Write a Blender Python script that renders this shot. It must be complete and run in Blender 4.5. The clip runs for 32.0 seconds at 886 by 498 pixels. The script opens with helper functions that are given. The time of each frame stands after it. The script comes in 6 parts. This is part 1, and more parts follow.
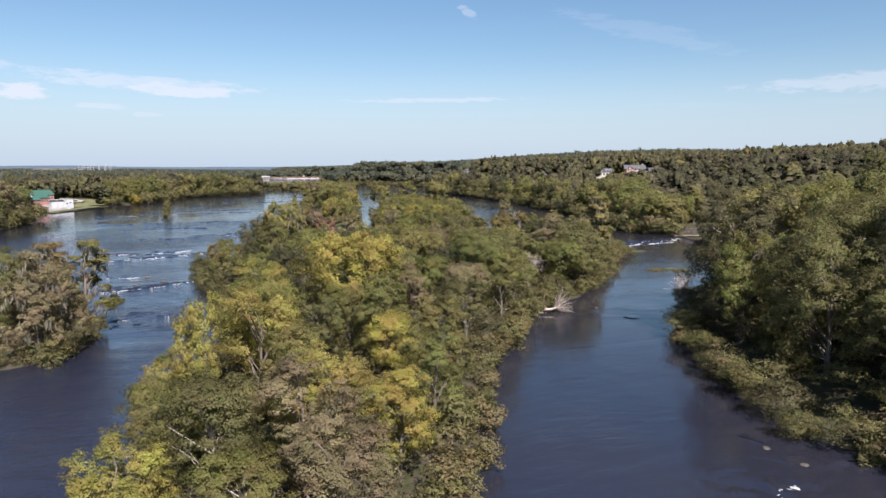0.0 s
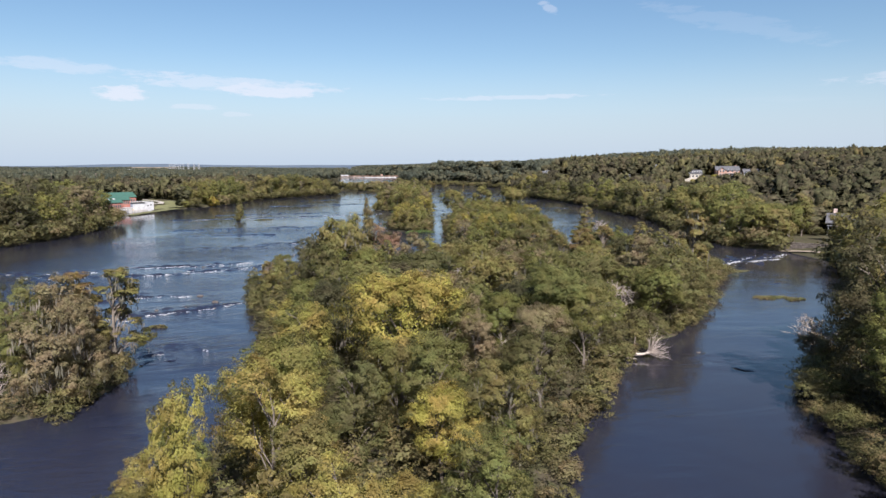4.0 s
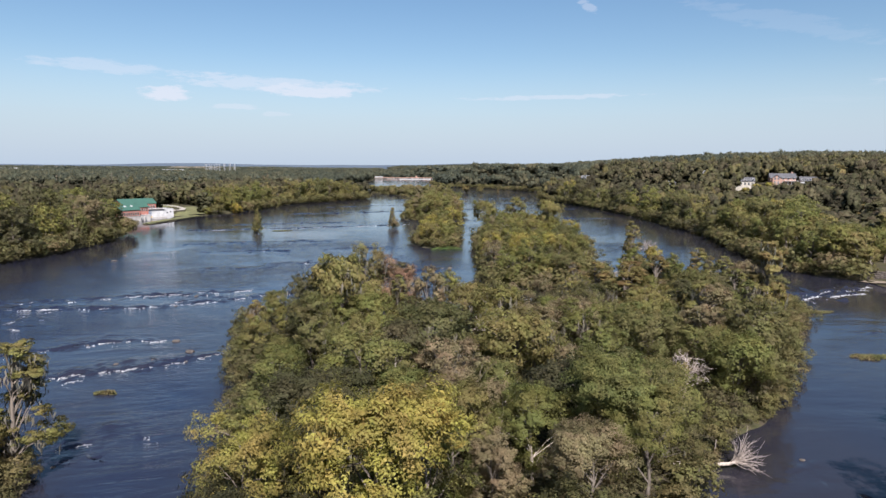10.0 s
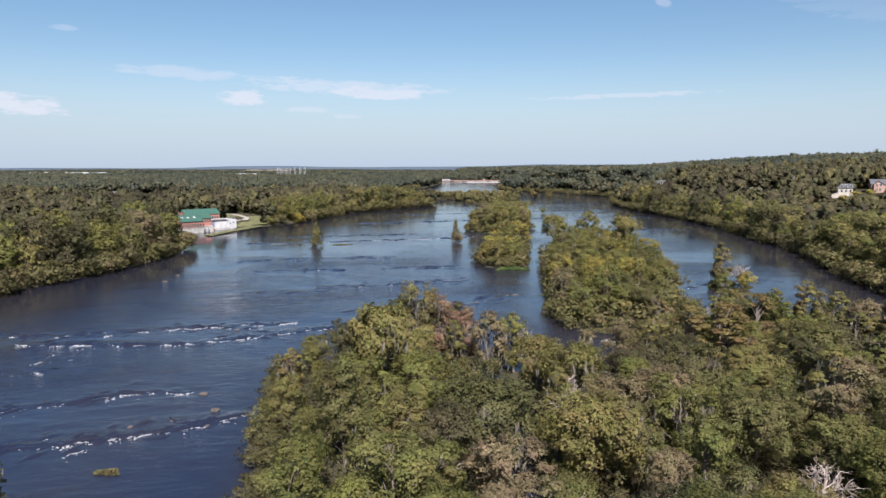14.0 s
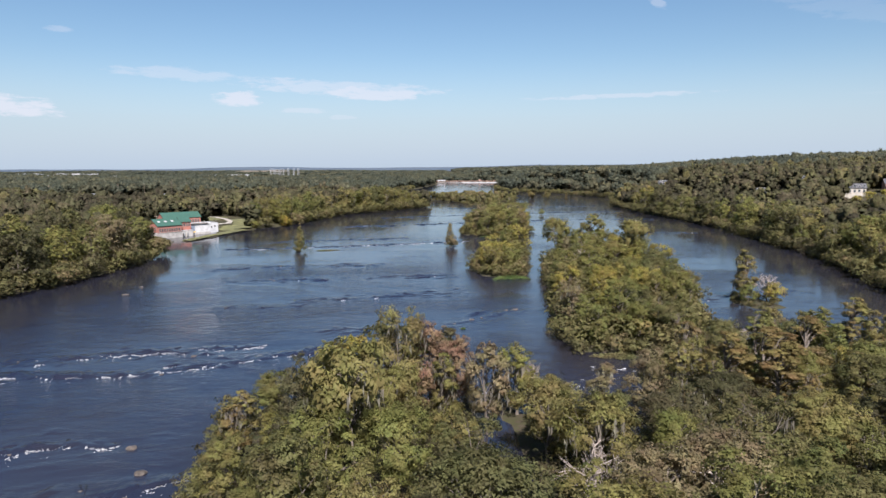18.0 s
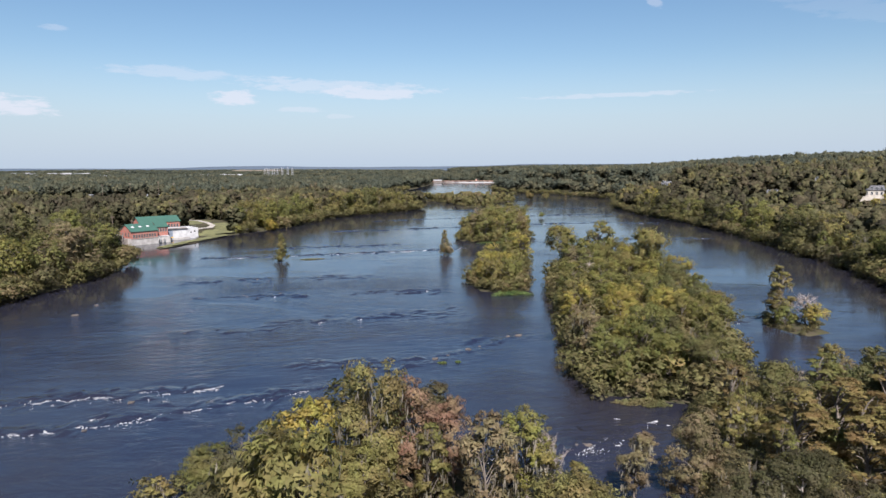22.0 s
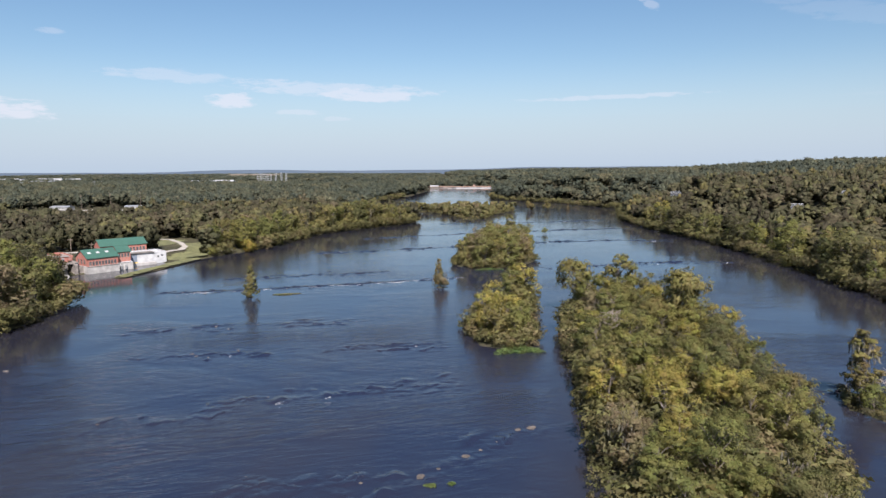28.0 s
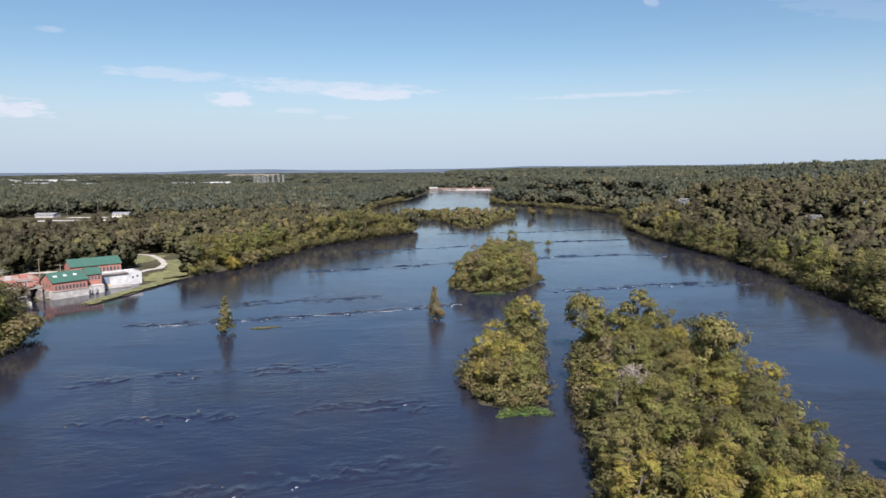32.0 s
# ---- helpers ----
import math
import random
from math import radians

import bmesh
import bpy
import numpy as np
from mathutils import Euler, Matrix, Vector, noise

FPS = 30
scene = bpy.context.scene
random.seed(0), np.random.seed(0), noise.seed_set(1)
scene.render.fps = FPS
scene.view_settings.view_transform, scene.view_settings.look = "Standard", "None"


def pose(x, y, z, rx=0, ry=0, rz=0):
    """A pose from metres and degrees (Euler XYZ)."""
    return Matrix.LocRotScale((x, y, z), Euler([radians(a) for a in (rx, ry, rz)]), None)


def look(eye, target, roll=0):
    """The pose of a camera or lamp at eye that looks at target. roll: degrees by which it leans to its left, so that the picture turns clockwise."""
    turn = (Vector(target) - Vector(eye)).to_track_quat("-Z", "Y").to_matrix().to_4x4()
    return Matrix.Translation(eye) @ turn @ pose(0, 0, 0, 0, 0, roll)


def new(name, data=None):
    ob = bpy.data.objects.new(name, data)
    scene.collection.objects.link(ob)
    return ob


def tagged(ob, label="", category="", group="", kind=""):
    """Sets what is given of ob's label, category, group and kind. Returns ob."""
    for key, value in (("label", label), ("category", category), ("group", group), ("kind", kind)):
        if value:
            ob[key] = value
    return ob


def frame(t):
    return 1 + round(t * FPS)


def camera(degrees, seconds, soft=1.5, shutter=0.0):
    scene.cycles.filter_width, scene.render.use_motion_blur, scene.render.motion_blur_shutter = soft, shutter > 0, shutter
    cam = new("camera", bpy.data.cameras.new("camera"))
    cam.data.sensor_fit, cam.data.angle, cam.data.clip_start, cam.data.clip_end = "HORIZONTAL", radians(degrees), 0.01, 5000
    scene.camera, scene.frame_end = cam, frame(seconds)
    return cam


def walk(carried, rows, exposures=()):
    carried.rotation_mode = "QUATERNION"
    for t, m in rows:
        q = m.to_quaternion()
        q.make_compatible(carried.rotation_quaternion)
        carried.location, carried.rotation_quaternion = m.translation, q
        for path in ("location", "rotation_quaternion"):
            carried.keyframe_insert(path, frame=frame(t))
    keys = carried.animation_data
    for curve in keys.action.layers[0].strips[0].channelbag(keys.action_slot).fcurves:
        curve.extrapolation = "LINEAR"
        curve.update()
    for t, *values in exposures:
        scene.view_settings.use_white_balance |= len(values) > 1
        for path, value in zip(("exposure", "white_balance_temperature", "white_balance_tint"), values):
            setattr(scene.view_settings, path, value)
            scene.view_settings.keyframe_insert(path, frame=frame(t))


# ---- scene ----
cam = camera(66.03, 32.0)

# seconds, place, heading to the right of +y, tilt, lean
ROWS = [
    (0, 0.00, 0.00, 25.71, 15.039, -6.804, -0.002),
    (0.5, 0.66, 1.97, 25.85, 15.059, -6.815, 0.002),
    (1, 1.32, 3.97, 26.06, 15.068, -6.833, -0.002),
    (1.5, 1.98, 6.03, 26.41, 14.997, -6.854, -0.034),
    (2, 2.62, 8.10, 26.83, 12.558, -6.871, -0.088),
    (2.5, 3.28, 10.13, 27.21, 8.940, -6.874, -0.061),
    (3, 3.97, 12.18, 27.65, 8.677, -6.925, -0.030),
    (3.5, 4.61, 14.26, 28.16, 8.644, -6.961, -0.039),
    (5.5, 6.82, 22.67, 30.59, 8.047, -7.057, 0.044),
    (6, 7.47, 24.86, 30.97, 8.036, -7.035, 0.095),
    (6.5, 8.12, 27.05, 31.25, 7.981, -7.051, 0.120),
    (7, 8.74, 29.15, 31.30, 7.953, -7.079, 0.149),
    (7.5, 9.25, 31.26, 31.35, 7.930, -7.090, 0.183),
    (8, 9.69, 33.37, 31.47, 7.908, -7.089, 0.182),
    (8.5, 10.08, 35.50, 31.72, 7.915, -7.067, 0.228),
    (9, 10.52, 37.69, 32.08, 7.481, -7.039, 0.266),
    (9.5, 11.12, 40.08, 32.48, 6.496, -7.013, 0.256),
    (10, 11.74, 42.55, 32.97, 5.503, -7.013, 0.233),
    (10.5, 12.39, 45.01, 33.59, 4.854, -7.042, 0.135),
    (11, 12.95, 47.52, 34.50, 4.687, -7.038, 0.064),
    (11.5, 13.34, 49.94, 35.43, 3.492, -6.998, 0.020),
    (12, 13.61, 52.31, 36.27, 1.870, -6.972, 0.019),
    (12.5, 13.78, 54.68, 36.93, -0.052, -6.954, -0.051),
    (13, 13.90, 57.03, 37.40, -0.252, -6.985, -0.093),
    (13.5, 14.20, 59.30, 37.64, -0.249, -6.959, -0.119),
    (14, 14.50, 61.56, 37.75, -0.237, -6.968, -0.165),
    (14.5, 14.75, 63.88, 37.81, -0.205, -6.963, -0.208),
    (16.5, 15.27, 75.19, 37.44, 0.000, -6.951, -0.266),
    (17, 15.39, 78.11, 37.42, 0.018, -6.929, -0.308),
    (17.5, 15.54, 81.03, 37.38, 0.069, -6.929, -0.323),
    (18, 15.72, 83.94, 37.33, 0.090, -6.919, -0.306),
    (18.5, 15.90, 86.85, 37.25, 0.112, -6.898, -0.283),
    (19, 16.05, 89.80, 37.19, 0.161, -6.901, -0.269),
    (19.5, 16.12, 92.81, 37.24, 0.208, -6.879, -0.266),
    (20, 16.20, 95.82, 37.32, 0.251, -6.927, -0.310),
    (20.5, 16.33, 98.81, 37.47, 0.298, -6.957, -0.342),
    (21, 16.51, 101.80, 37.70, 0.337, -6.973, -0.321),
    (21.5, 16.68, 104.82, 38.03, 0.358, -6.988, -0.296),
    (22, 16.82, 107.87, 38.41, 0.377, -6.993, -0.283),
    (22.5, 16.90, 110.98, 38.81, 0.397, -6.987, -0.261),
    (23, 16.94, 114.18, 39.21, 0.409, -7.007, -0.279),
    (23.5, 16.95, 117.47, 39.68, 0.465, -7.011, -0.260),
    (24, 17.03, 120.79, 40.17, 0.472, -6.998, -0.274),
    (24.5, 17.19, 124.10, 40.63, 0.478, -6.984, -0.287),
    (25, 17.42, 127.40, 41.07, 0.475, -6.934, -0.330),
    (25.5, 17.64, 130.67, 41.52, 0.445, -6.869, -0.402),
    (27.5, 18.35, 142.03, 44.33, 0.558, -6.801, -0.424),
    (28, 18.61, 145.04, 45.06, 0.565, -6.809, -0.445),
    (28.5, 18.80, 148.09, 45.83, 0.584, -6.846, -0.422),
    (29, 18.94, 151.17, 46.69, 0.617, -6.849, -0.426),
    (29.5, 19.10, 154.22, 47.59, 0.634, -6.870, -0.408),
    (30, 19.29, 157.28, 48.53, 0.640, -6.881, -0.407),
    (30.5, 19.49, 160.38, 49.45, 0.649, -6.924, -0.444),
    (31, 19.75, 163.53, 50.37, 0.632, -6.933, -0.494),
    (31.5, 20.09, 166.69, 51.20, 0.629, -6.964, -0.523),
    (32, 20.44, 169.90, 51.99, 0.554, -6.955, -0.534),
]


def gaze(x, y, z, heading, tilt, lean):
    h, p = radians(heading), radians(tilt)
    eye = Vector((x, y, z))
    return look(eye, eye + Vector((math.sin(h) * math.cos(p), math.cos(h) * math.cos(p), math.sin(p))) * 100, lean)


# the exposure settles a little as the flight rises, the white balance a little cool (exposures)
walk(cam, [(t, gaze(*row)) for t, *row in ROWS], [(0.0, 1.14, 6250, 16.5), (3.0, 1.12, 6250, 16.5), (9.0, 1.04, 6250, 16.5), (32.0, 1.03, 6250, 16.5)])

# ---------------------------------------------------------------- world and sun
SUN_AZ, SUN_EL = 172.0, 47.0        # degrees clockwise from +y, and above the horizon

world = bpy.data.worlds.new("sky")
scene.world = world
world.use_nodes = True


def sky_nodes():
    nt = world.node_tree
    n, l = nt.nodes, nt.links
    n.clear()
    out = n.new("ShaderNodeOutputWorld")
    bg = n.new("ShaderNodeBackground")
    sky = n.new("ShaderNodeTexSky")
    sky.sky_type = "NISHITA"
    sky.sun_disc = False
    sky.sun_elevation = radians(SUN_EL)
    sky.sun_rotation = radians(SUN_AZ)
    sky.altitude = 60
    sky.air_density, sky.dust_density, sky.ozone_density = 1.0, 0.7, 1.3
    coord = n.new("ShaderNodeTexCoord")
    sep = n.new("ShaderNodeSeparateXYZ")
    l.new(coord.outputs["Generated"], sep.inputs[0])

    def mathn(op, a, b=None, clamp=False):
        m = n.new("ShaderNodeMath")
        m.operation, m.use_clamp = op, clamp
        for i, v in enumerate((a, b)):
            if v is None:
                continue
            if isinstance(v, (int, float)):
                m.inputs[i].default_value = v
            else:
                l.new(v, m.inputs[i])
        return m.outputs[0]

    z = sep.outputs[2]
    # a flat cloud layer seen in perspective: direction over its height
    zz = mathn("ADD", mathn("MAXIMUM", z, 0.0), 0.035)
    comb = n.new("ShaderNodeCombineXYZ")
    l.new(mathn("DIVIDE", sep.outputs[0], zz), comb.inputs[0])
    l.new(mathn("DIVIDE", sep.outputs[1], zz), comb.inputs[1])

    def layer(scale, offset, detail, low, high, stretch):
        mp = n.new("ShaderNodeMapping")
        mp.inputs["Location"].default_value = offset
        mp.inputs["Scale"].default_value = stretch
        mp.inputs["Rotation"].default_value = (0, 0, radians(12))
        l.new(comb.outputs[0], mp.inputs[0])
        t = n.new("ShaderNodeTexNoise")
        t.inputs["Scale"].default_value, t.inputs["Detail"].default_value = scale, detail
        t.inputs["Roughness"].default_value, t.inputs["Distortion"].default_value = 0.58, 0.4
        l.new(mp.outputs[0], t.inputs["Vector"])
        r = n.new("ShaderNodeMapRange")
        r.interpolation_type = "SMOOTHSTEP"
        r.inputs[1].default_value, r.inputs[2].default_value = low, high
        l.new(t.outputs["Fac"], r.inputs[0])
        return r.outputs[0]

    az = mathn("ARCTAN2", sep.outputs[0], sep.outputs[1])
    el = mathn("ARCSINE", z)
    wisps = layer(0.26, (3.7, 1.2, 0), 7, 0.60, 0.86, (0.8, 1.6, 1))
    # single clouds: heading, height, half width, half height in degrees, slope, density
    fluff = n.new("ShaderNodeTexNoise")
    fluff.inputs["Scale"].default_value, fluff.inputs["Detail"].default_value, fluff.inputs["Roughness"].default_value = 1.3, 10, 0.66
    turned = n.new("ShaderNodeCombineXYZ")
    l.new(mathn("MULTIPLY", az, 22.0), turned.inputs[0])
    l.new(mathn("MULTIPLY", el, 90.0), turned.inputs[1])
    l.new(turned.outputs[0], fluff.inputs["Vector"])
    rag = mathn("MULTIPLY", mathn("SUBTRACT", fluff.outputs["Fac"], 0.5), 4.6)
    puffs = None
    for a0, e0, wa, we, slope, dens in ((-8.0, 6.3, 8.5, 0.62, -0.04, 0.40), (-5.6, 5.9, 4.5, 0.55, -0.04, 0.62), (-20.5, 7.1, 5.0, 0.5, -0.03, 0.30), (-16.2, 5.4, 1.9, 0.65, 0.0, 0.65),
                                        (-31.5, 4.4, 2.9, 0.75, -0.10, 0.70), (14.0, 5.5, 7.0, 0.22, 0.01, 0.36), (17.0, 12.4, 0.9, 0.4, -0.5, 0.27), (-11.0, 4.5, 2.0, 0.25, 0.0, 0.30),
                                        (31.0, 10.5, 7.0, 0.8, -0.25, 0.09), (-28.5, 9.8, 1.0, 0.25, 0.0, 0.24), (-46.0, 6.5, 9.0, 0.9, 0.03, 0.41), (48.0, 6.0, 10.0, 0.7, 0.0, 0.34), (-8.0, 4.0, 1.2, 0.2, 0.0, 0.22)):
        da = mathn("SUBTRACT", az, radians(a0))
        de = mathn("SUBTRACT", mathn("SUBTRACT", el, radians(e0)), mathn("MULTIPLY", da, slope))
        q = mathn("ADD", mathn("POWER", mathn("ABSOLUTE", mathn("DIVIDE", da, radians(wa))), 2.0), mathn("POWER", mathn("ABSOLUTE", mathn("DIVIDE", de, radians(we))), 2.0))
        body = n.new("ShaderNodeMapRange")
        body.interpolation_type = "SMOOTHSTEP"
        body.inputs[1].default_value, body.inputs[2].default_value, body.inputs[4].default_value = -0.15, 0.75, dens
        l.new(mathn("SUBTRACT", mathn("ADD", 1.0, rag), q), body.inputs[0])
        edge = n.new("ShaderNodeMapRange")
        edge.inputs[1].default_value, edge.inputs[2].default_value = 2.6, 1.0
        l.new(q, edge.inputs[0])
        one = mathn("MULTIPLY", body.outputs[0], edge.outputs[0])
        puffs = one if puffs is None else mathn("MAXIMUM", puffs, one)
    up = n.new("ShaderNodeMapRange")
    up.inputs[1].default_value, up.inputs[2].default_value = 0.015, 0.06
    l.new(z, up.inputs[0])
    # thin milky veil low over the horizon
    veil = n.new("ShaderNodeMapRange")
    veil.interpolation_type = "SMOOTHSTEP"
    veil.inputs[1].default_value, veil.inputs[2].default_value = 0.16, 0.0
    veil.inputs[3].default_value, veil.inputs[4].default_value = 0.0, 0.85
    l.new(z, veil.inputs[0])
    cloud = mathn("MULTIPLY", mathn("MAXIMUM", mathn("MULTIPLY", wisps, 0.22), puffs), up.outputs[0])
    fac = veil.outputs[0]
    mix = n.new("ShaderNodeMix")
    mix.data_type = "RGBA"
    l.new(fac, mix.inputs["Factor"])
    rich = n.new("ShaderNodeHueSaturation")
    rich.inputs["Hue"].default_value = 0.493
    rich.inputs["Saturation"].default_value, rich.inputs["Value"].default_value = 1.14, 1.00
    l.new(sky.outputs[0], rich.inputs["Color"])
    l.new(rich.outputs[0], mix.inputs["A"])
    mix.inputs["B"].default_value = (4.55, 5.70, 6.75, 1)
    over = n.new("ShaderNodeMix")
    over.data_type = "RGBA"
    l.new(cloud, over.inputs["Factor"])
    l.new(mix.outputs["Result"], over.inputs["A"])
    over.inputs["B"].default_value = (7.3, 7.5, 7.9, 1)
    l.new(over.outputs["Result"], bg.inputs[0])
    bg.inputs[1].default_value = 0.0555
    l.new(bg.outputs[0], out.inputs[0])


sky_nodes()
sun_data = bpy.data.lights.new("sun", "SUN")
sun_data.energy, sun_data.angle, sun_data.color = 5.0, radians(0.53), (1.0, 0.95, 0.88)
sun = new("sun", sun_data)
_a, _e = radians(SUN_AZ), radians(SUN_EL)
sun.matrix_world = look((math.sin(_a) * math.cos(_e) * 300, math.cos(_a) * math.cos(_e) * 300, math.sin(_e) * 300), (0, 0, 0))
scene.view_settings.exposure = 1.03


# ---------------------------------------------------------------- materials
class Mat:
    """A node material under construction."""

    def __init__(self, name):
        self.m = bpy.data.materials.new(name)
        self.m.use_nodes = True
        self.n, self.l = self.m.node_tree.nodes, self.m.node_tree.links
        self.b = self.n["Principled BSDF"]
        self.out = self.n["Material Output"]
        self.pos = self.n.new("ShaderNodeNewGeometry").outputs["Position"]

    def put(self, socket, value):
        if isinstance(value, (int, float, tuple)):
            socket.default_value = value
        else:
            self.l.new(value, socket)

    def set(self, **kw):
        for k, v in kw.items():
            self.put(self.b.inputs[k.replace("_", " ")], v)
        return self

    def noise(self, scale, detail=4, stretch=None, rough=0.55, vec=None, distort=0.0):
        t = self.n.new("ShaderNodeTexNoise")
        t.inputs["Scale"].default_value, t.inputs["Detail"].default_value = scale, detail
        t.inputs["Roughness"].default_value, t.inputs["Distortion"].default_value = rough, distort
        src = vec or self.pos
        if stretch:
            mp = self.n.new("ShaderNodeMapping")
            mp.inputs["Scale"].default_value = stretch
            self.l.new(src, mp.inputs[0])
            src = mp.outputs[0]
        self.l.new(src, t.inputs["Vector"])
        return t.outputs["Fac"]

    def ramp(self, fac, stops):
        r = self.n.new("ShaderNodeValToRGB")
        el = r.color_ramp.elements
        while len(el) < len(stops):
            el.new(0.5)
        for e, (p, c) in zip(el, stops):
            e.position, e.color = p, (*c, 1) if len(c) == 3 else c
        self.l.new(fac, r.inputs[0])
        return r.outputs[0]

    def mix(self, fac, a, b, blend="MIX"):
        x = self.n.new("ShaderNodeMix")
        x.data_type, x.blend_type = "RGBA", blend
        self.put(x.inputs["Factor"], fac)
        for s, v in (("A", a), ("B", b)):
            self.put(x.inputs[s], (*v, 1) if isinstance(v, tuple) and len(v) == 3 else v)
        return x.outputs["Result"]

    def math(self, op, a, b=0.0, clamp=False):
        x = self.n.new("ShaderNodeMath")
        x.operation, x.use_clamp = op, clamp
        self.put(x.inputs[0], a)
        self.put(x.inputs[1], b)
        return x.outputs[0]

    def range(self, fac, a, b, c=0.0, d=1.0):
        x = self.n.new("ShaderNodeMapRange")
        x.interpolation_type = "SMOOTHSTEP"
        for i, v in enumerate((a, b, c, d)):
            x.inputs[i + 1].default_value = v
        self.l.new(fac, x.inputs[0])
        return x.outputs[0]

    def bump(self, height, strength=0.3, distance=0.05):
        x = self.n.new("ShaderNodeBump")
        x.inputs["Strength"].default_value, x.inputs["Distance"].default_value = strength, distance
        self.l.new(height, x.inputs["Height"])
        self.l.new(x.outputs[0], self.b.inputs["Normal"])
        return x.outputs[0]


def spaced(colours):
    k = len(colours) - 1
    return [(i / k, c) for i, c in enumerate(colours)]


def foliage(name, colours, by_cell=0.0, glow=0.50, relief=False, shine=0.14):
    """Leaves: one hue a tree (by the object, the crown's tone, or cells), lighter and darker sprays within it."""
    m = Mat(name)
    if by_cell == "tone":
        at = m.n.new("ShaderNodeAttribute")
        at.attribute_name = "tone"
        pick = at.outputs["Fac"]
    elif by_cell:
        v = m.n.new("ShaderNodeTexVoronoi")
        v.inputs["Scale"].default_value = 1 / by_cell
        flat = m.n.new("ShaderNodeMapping")
        flat.inputs["Scale"].default_value = (1, 1, 0.25)
        m.l.new(m.pos, flat.inputs[0])
        m.l.new(flat.outputs[0], v.inputs["Vector"])
        sp = m.n.new("ShaderNodeSeparateColor")
        m.l.new(v.outputs["Color"], sp.inputs[0])
        pick = sp.outputs[0]
    else:
        pick = m.n.new("ShaderNodeObjectInfo").outputs["Random"]
    base = m.ramp(pick, spaced(colours))
    geo = m.n.new("ShaderNodeNewGeometry")
    leaf = m.range(geo.outputs["Random Per Island"], 0, 1, 0.80, 1.22)
    patch = m.range(m.noise(0.35, 3), 0.3, 0.7, 0.75, 1.25)
    hue = m.n.new("ShaderNodeHueSaturation")
    m.l.new(base, hue.inputs["Color"])
    hue.inputs["Saturation"].default_value = 0.98
    m.l.new(m.math("MULTIPLY", leaf, patch), hue.inputs["Value"])
    m.l.new(m.range(m.noise(0.5, 2), 0.3, 0.7, 0.475, 0.52), hue.inputs["Hue"])
    col = hue.outputs[0]
    m.set(Base_Color=col, Roughness=0.62, Specular_IOR_Level=shine)
    if relief:
        # lit sprays and shaded gaps as colour, too far to be built one by one
        spray_light = m.range(m.noise(1.5, 5, None, 0.75), 0.34, 0.68, 0.62, 1.36)
        tuft = m.n.new("ShaderNodeHueSaturation")
        m.l.new(col, tuft.inputs["Color"])
        m.l.new(spray_light, tuft.inputs["Value"])
        col = tuft.outputs[0]
        m.set(Base_Color=col)
        m.bump(m.noise(1.1, 4, None, 0.7), 0.6, 0.35)
    tr = m.n.new("ShaderNodeBsdfTranslucent")
    m.l.new(col, tr.inputs[0])
    mx = m.n.new("ShaderNodeMixShader")
    mx.inputs[0].default_value = glow
    m.l.new(m.b.outputs[0], mx.inputs[1])
    m.l.new(tr.outputs[0], mx.inputs[2])
    m.l.new(mx.outputs[0], m.out.inputs[0])
    return m.m


def plain(name, colour, rough=0.7, metal=0.0, vary=0.25, scale=1.5, bump=0.0):
    """A surface of one colour with stains at two scales."""
    m = Mat(name)
    big = m.range(m.noise(scale, 3), 0.3, 0.7, 1 - vary, 1 + vary * 0.6)
    fine = m.range(m.noise(scale * 9, 4), 0.25, 0.75, 1 - vary * 0.5, 1 + vary * 0.4)
    h = m.n.new("ShaderNodeHueSaturation")
    h.inputs["Color"].default_value = (*colour, 1)
    m.l.new(m.math("MULTIPLY", big, fine), h.inputs["Value"])
    m.set(Base_Color=h.outputs[0], Roughness=rough, Metallic=metal)
    if bump:
        m.bump(m.noise(scale * 12, 5), bump, 0.03)
    return m.m


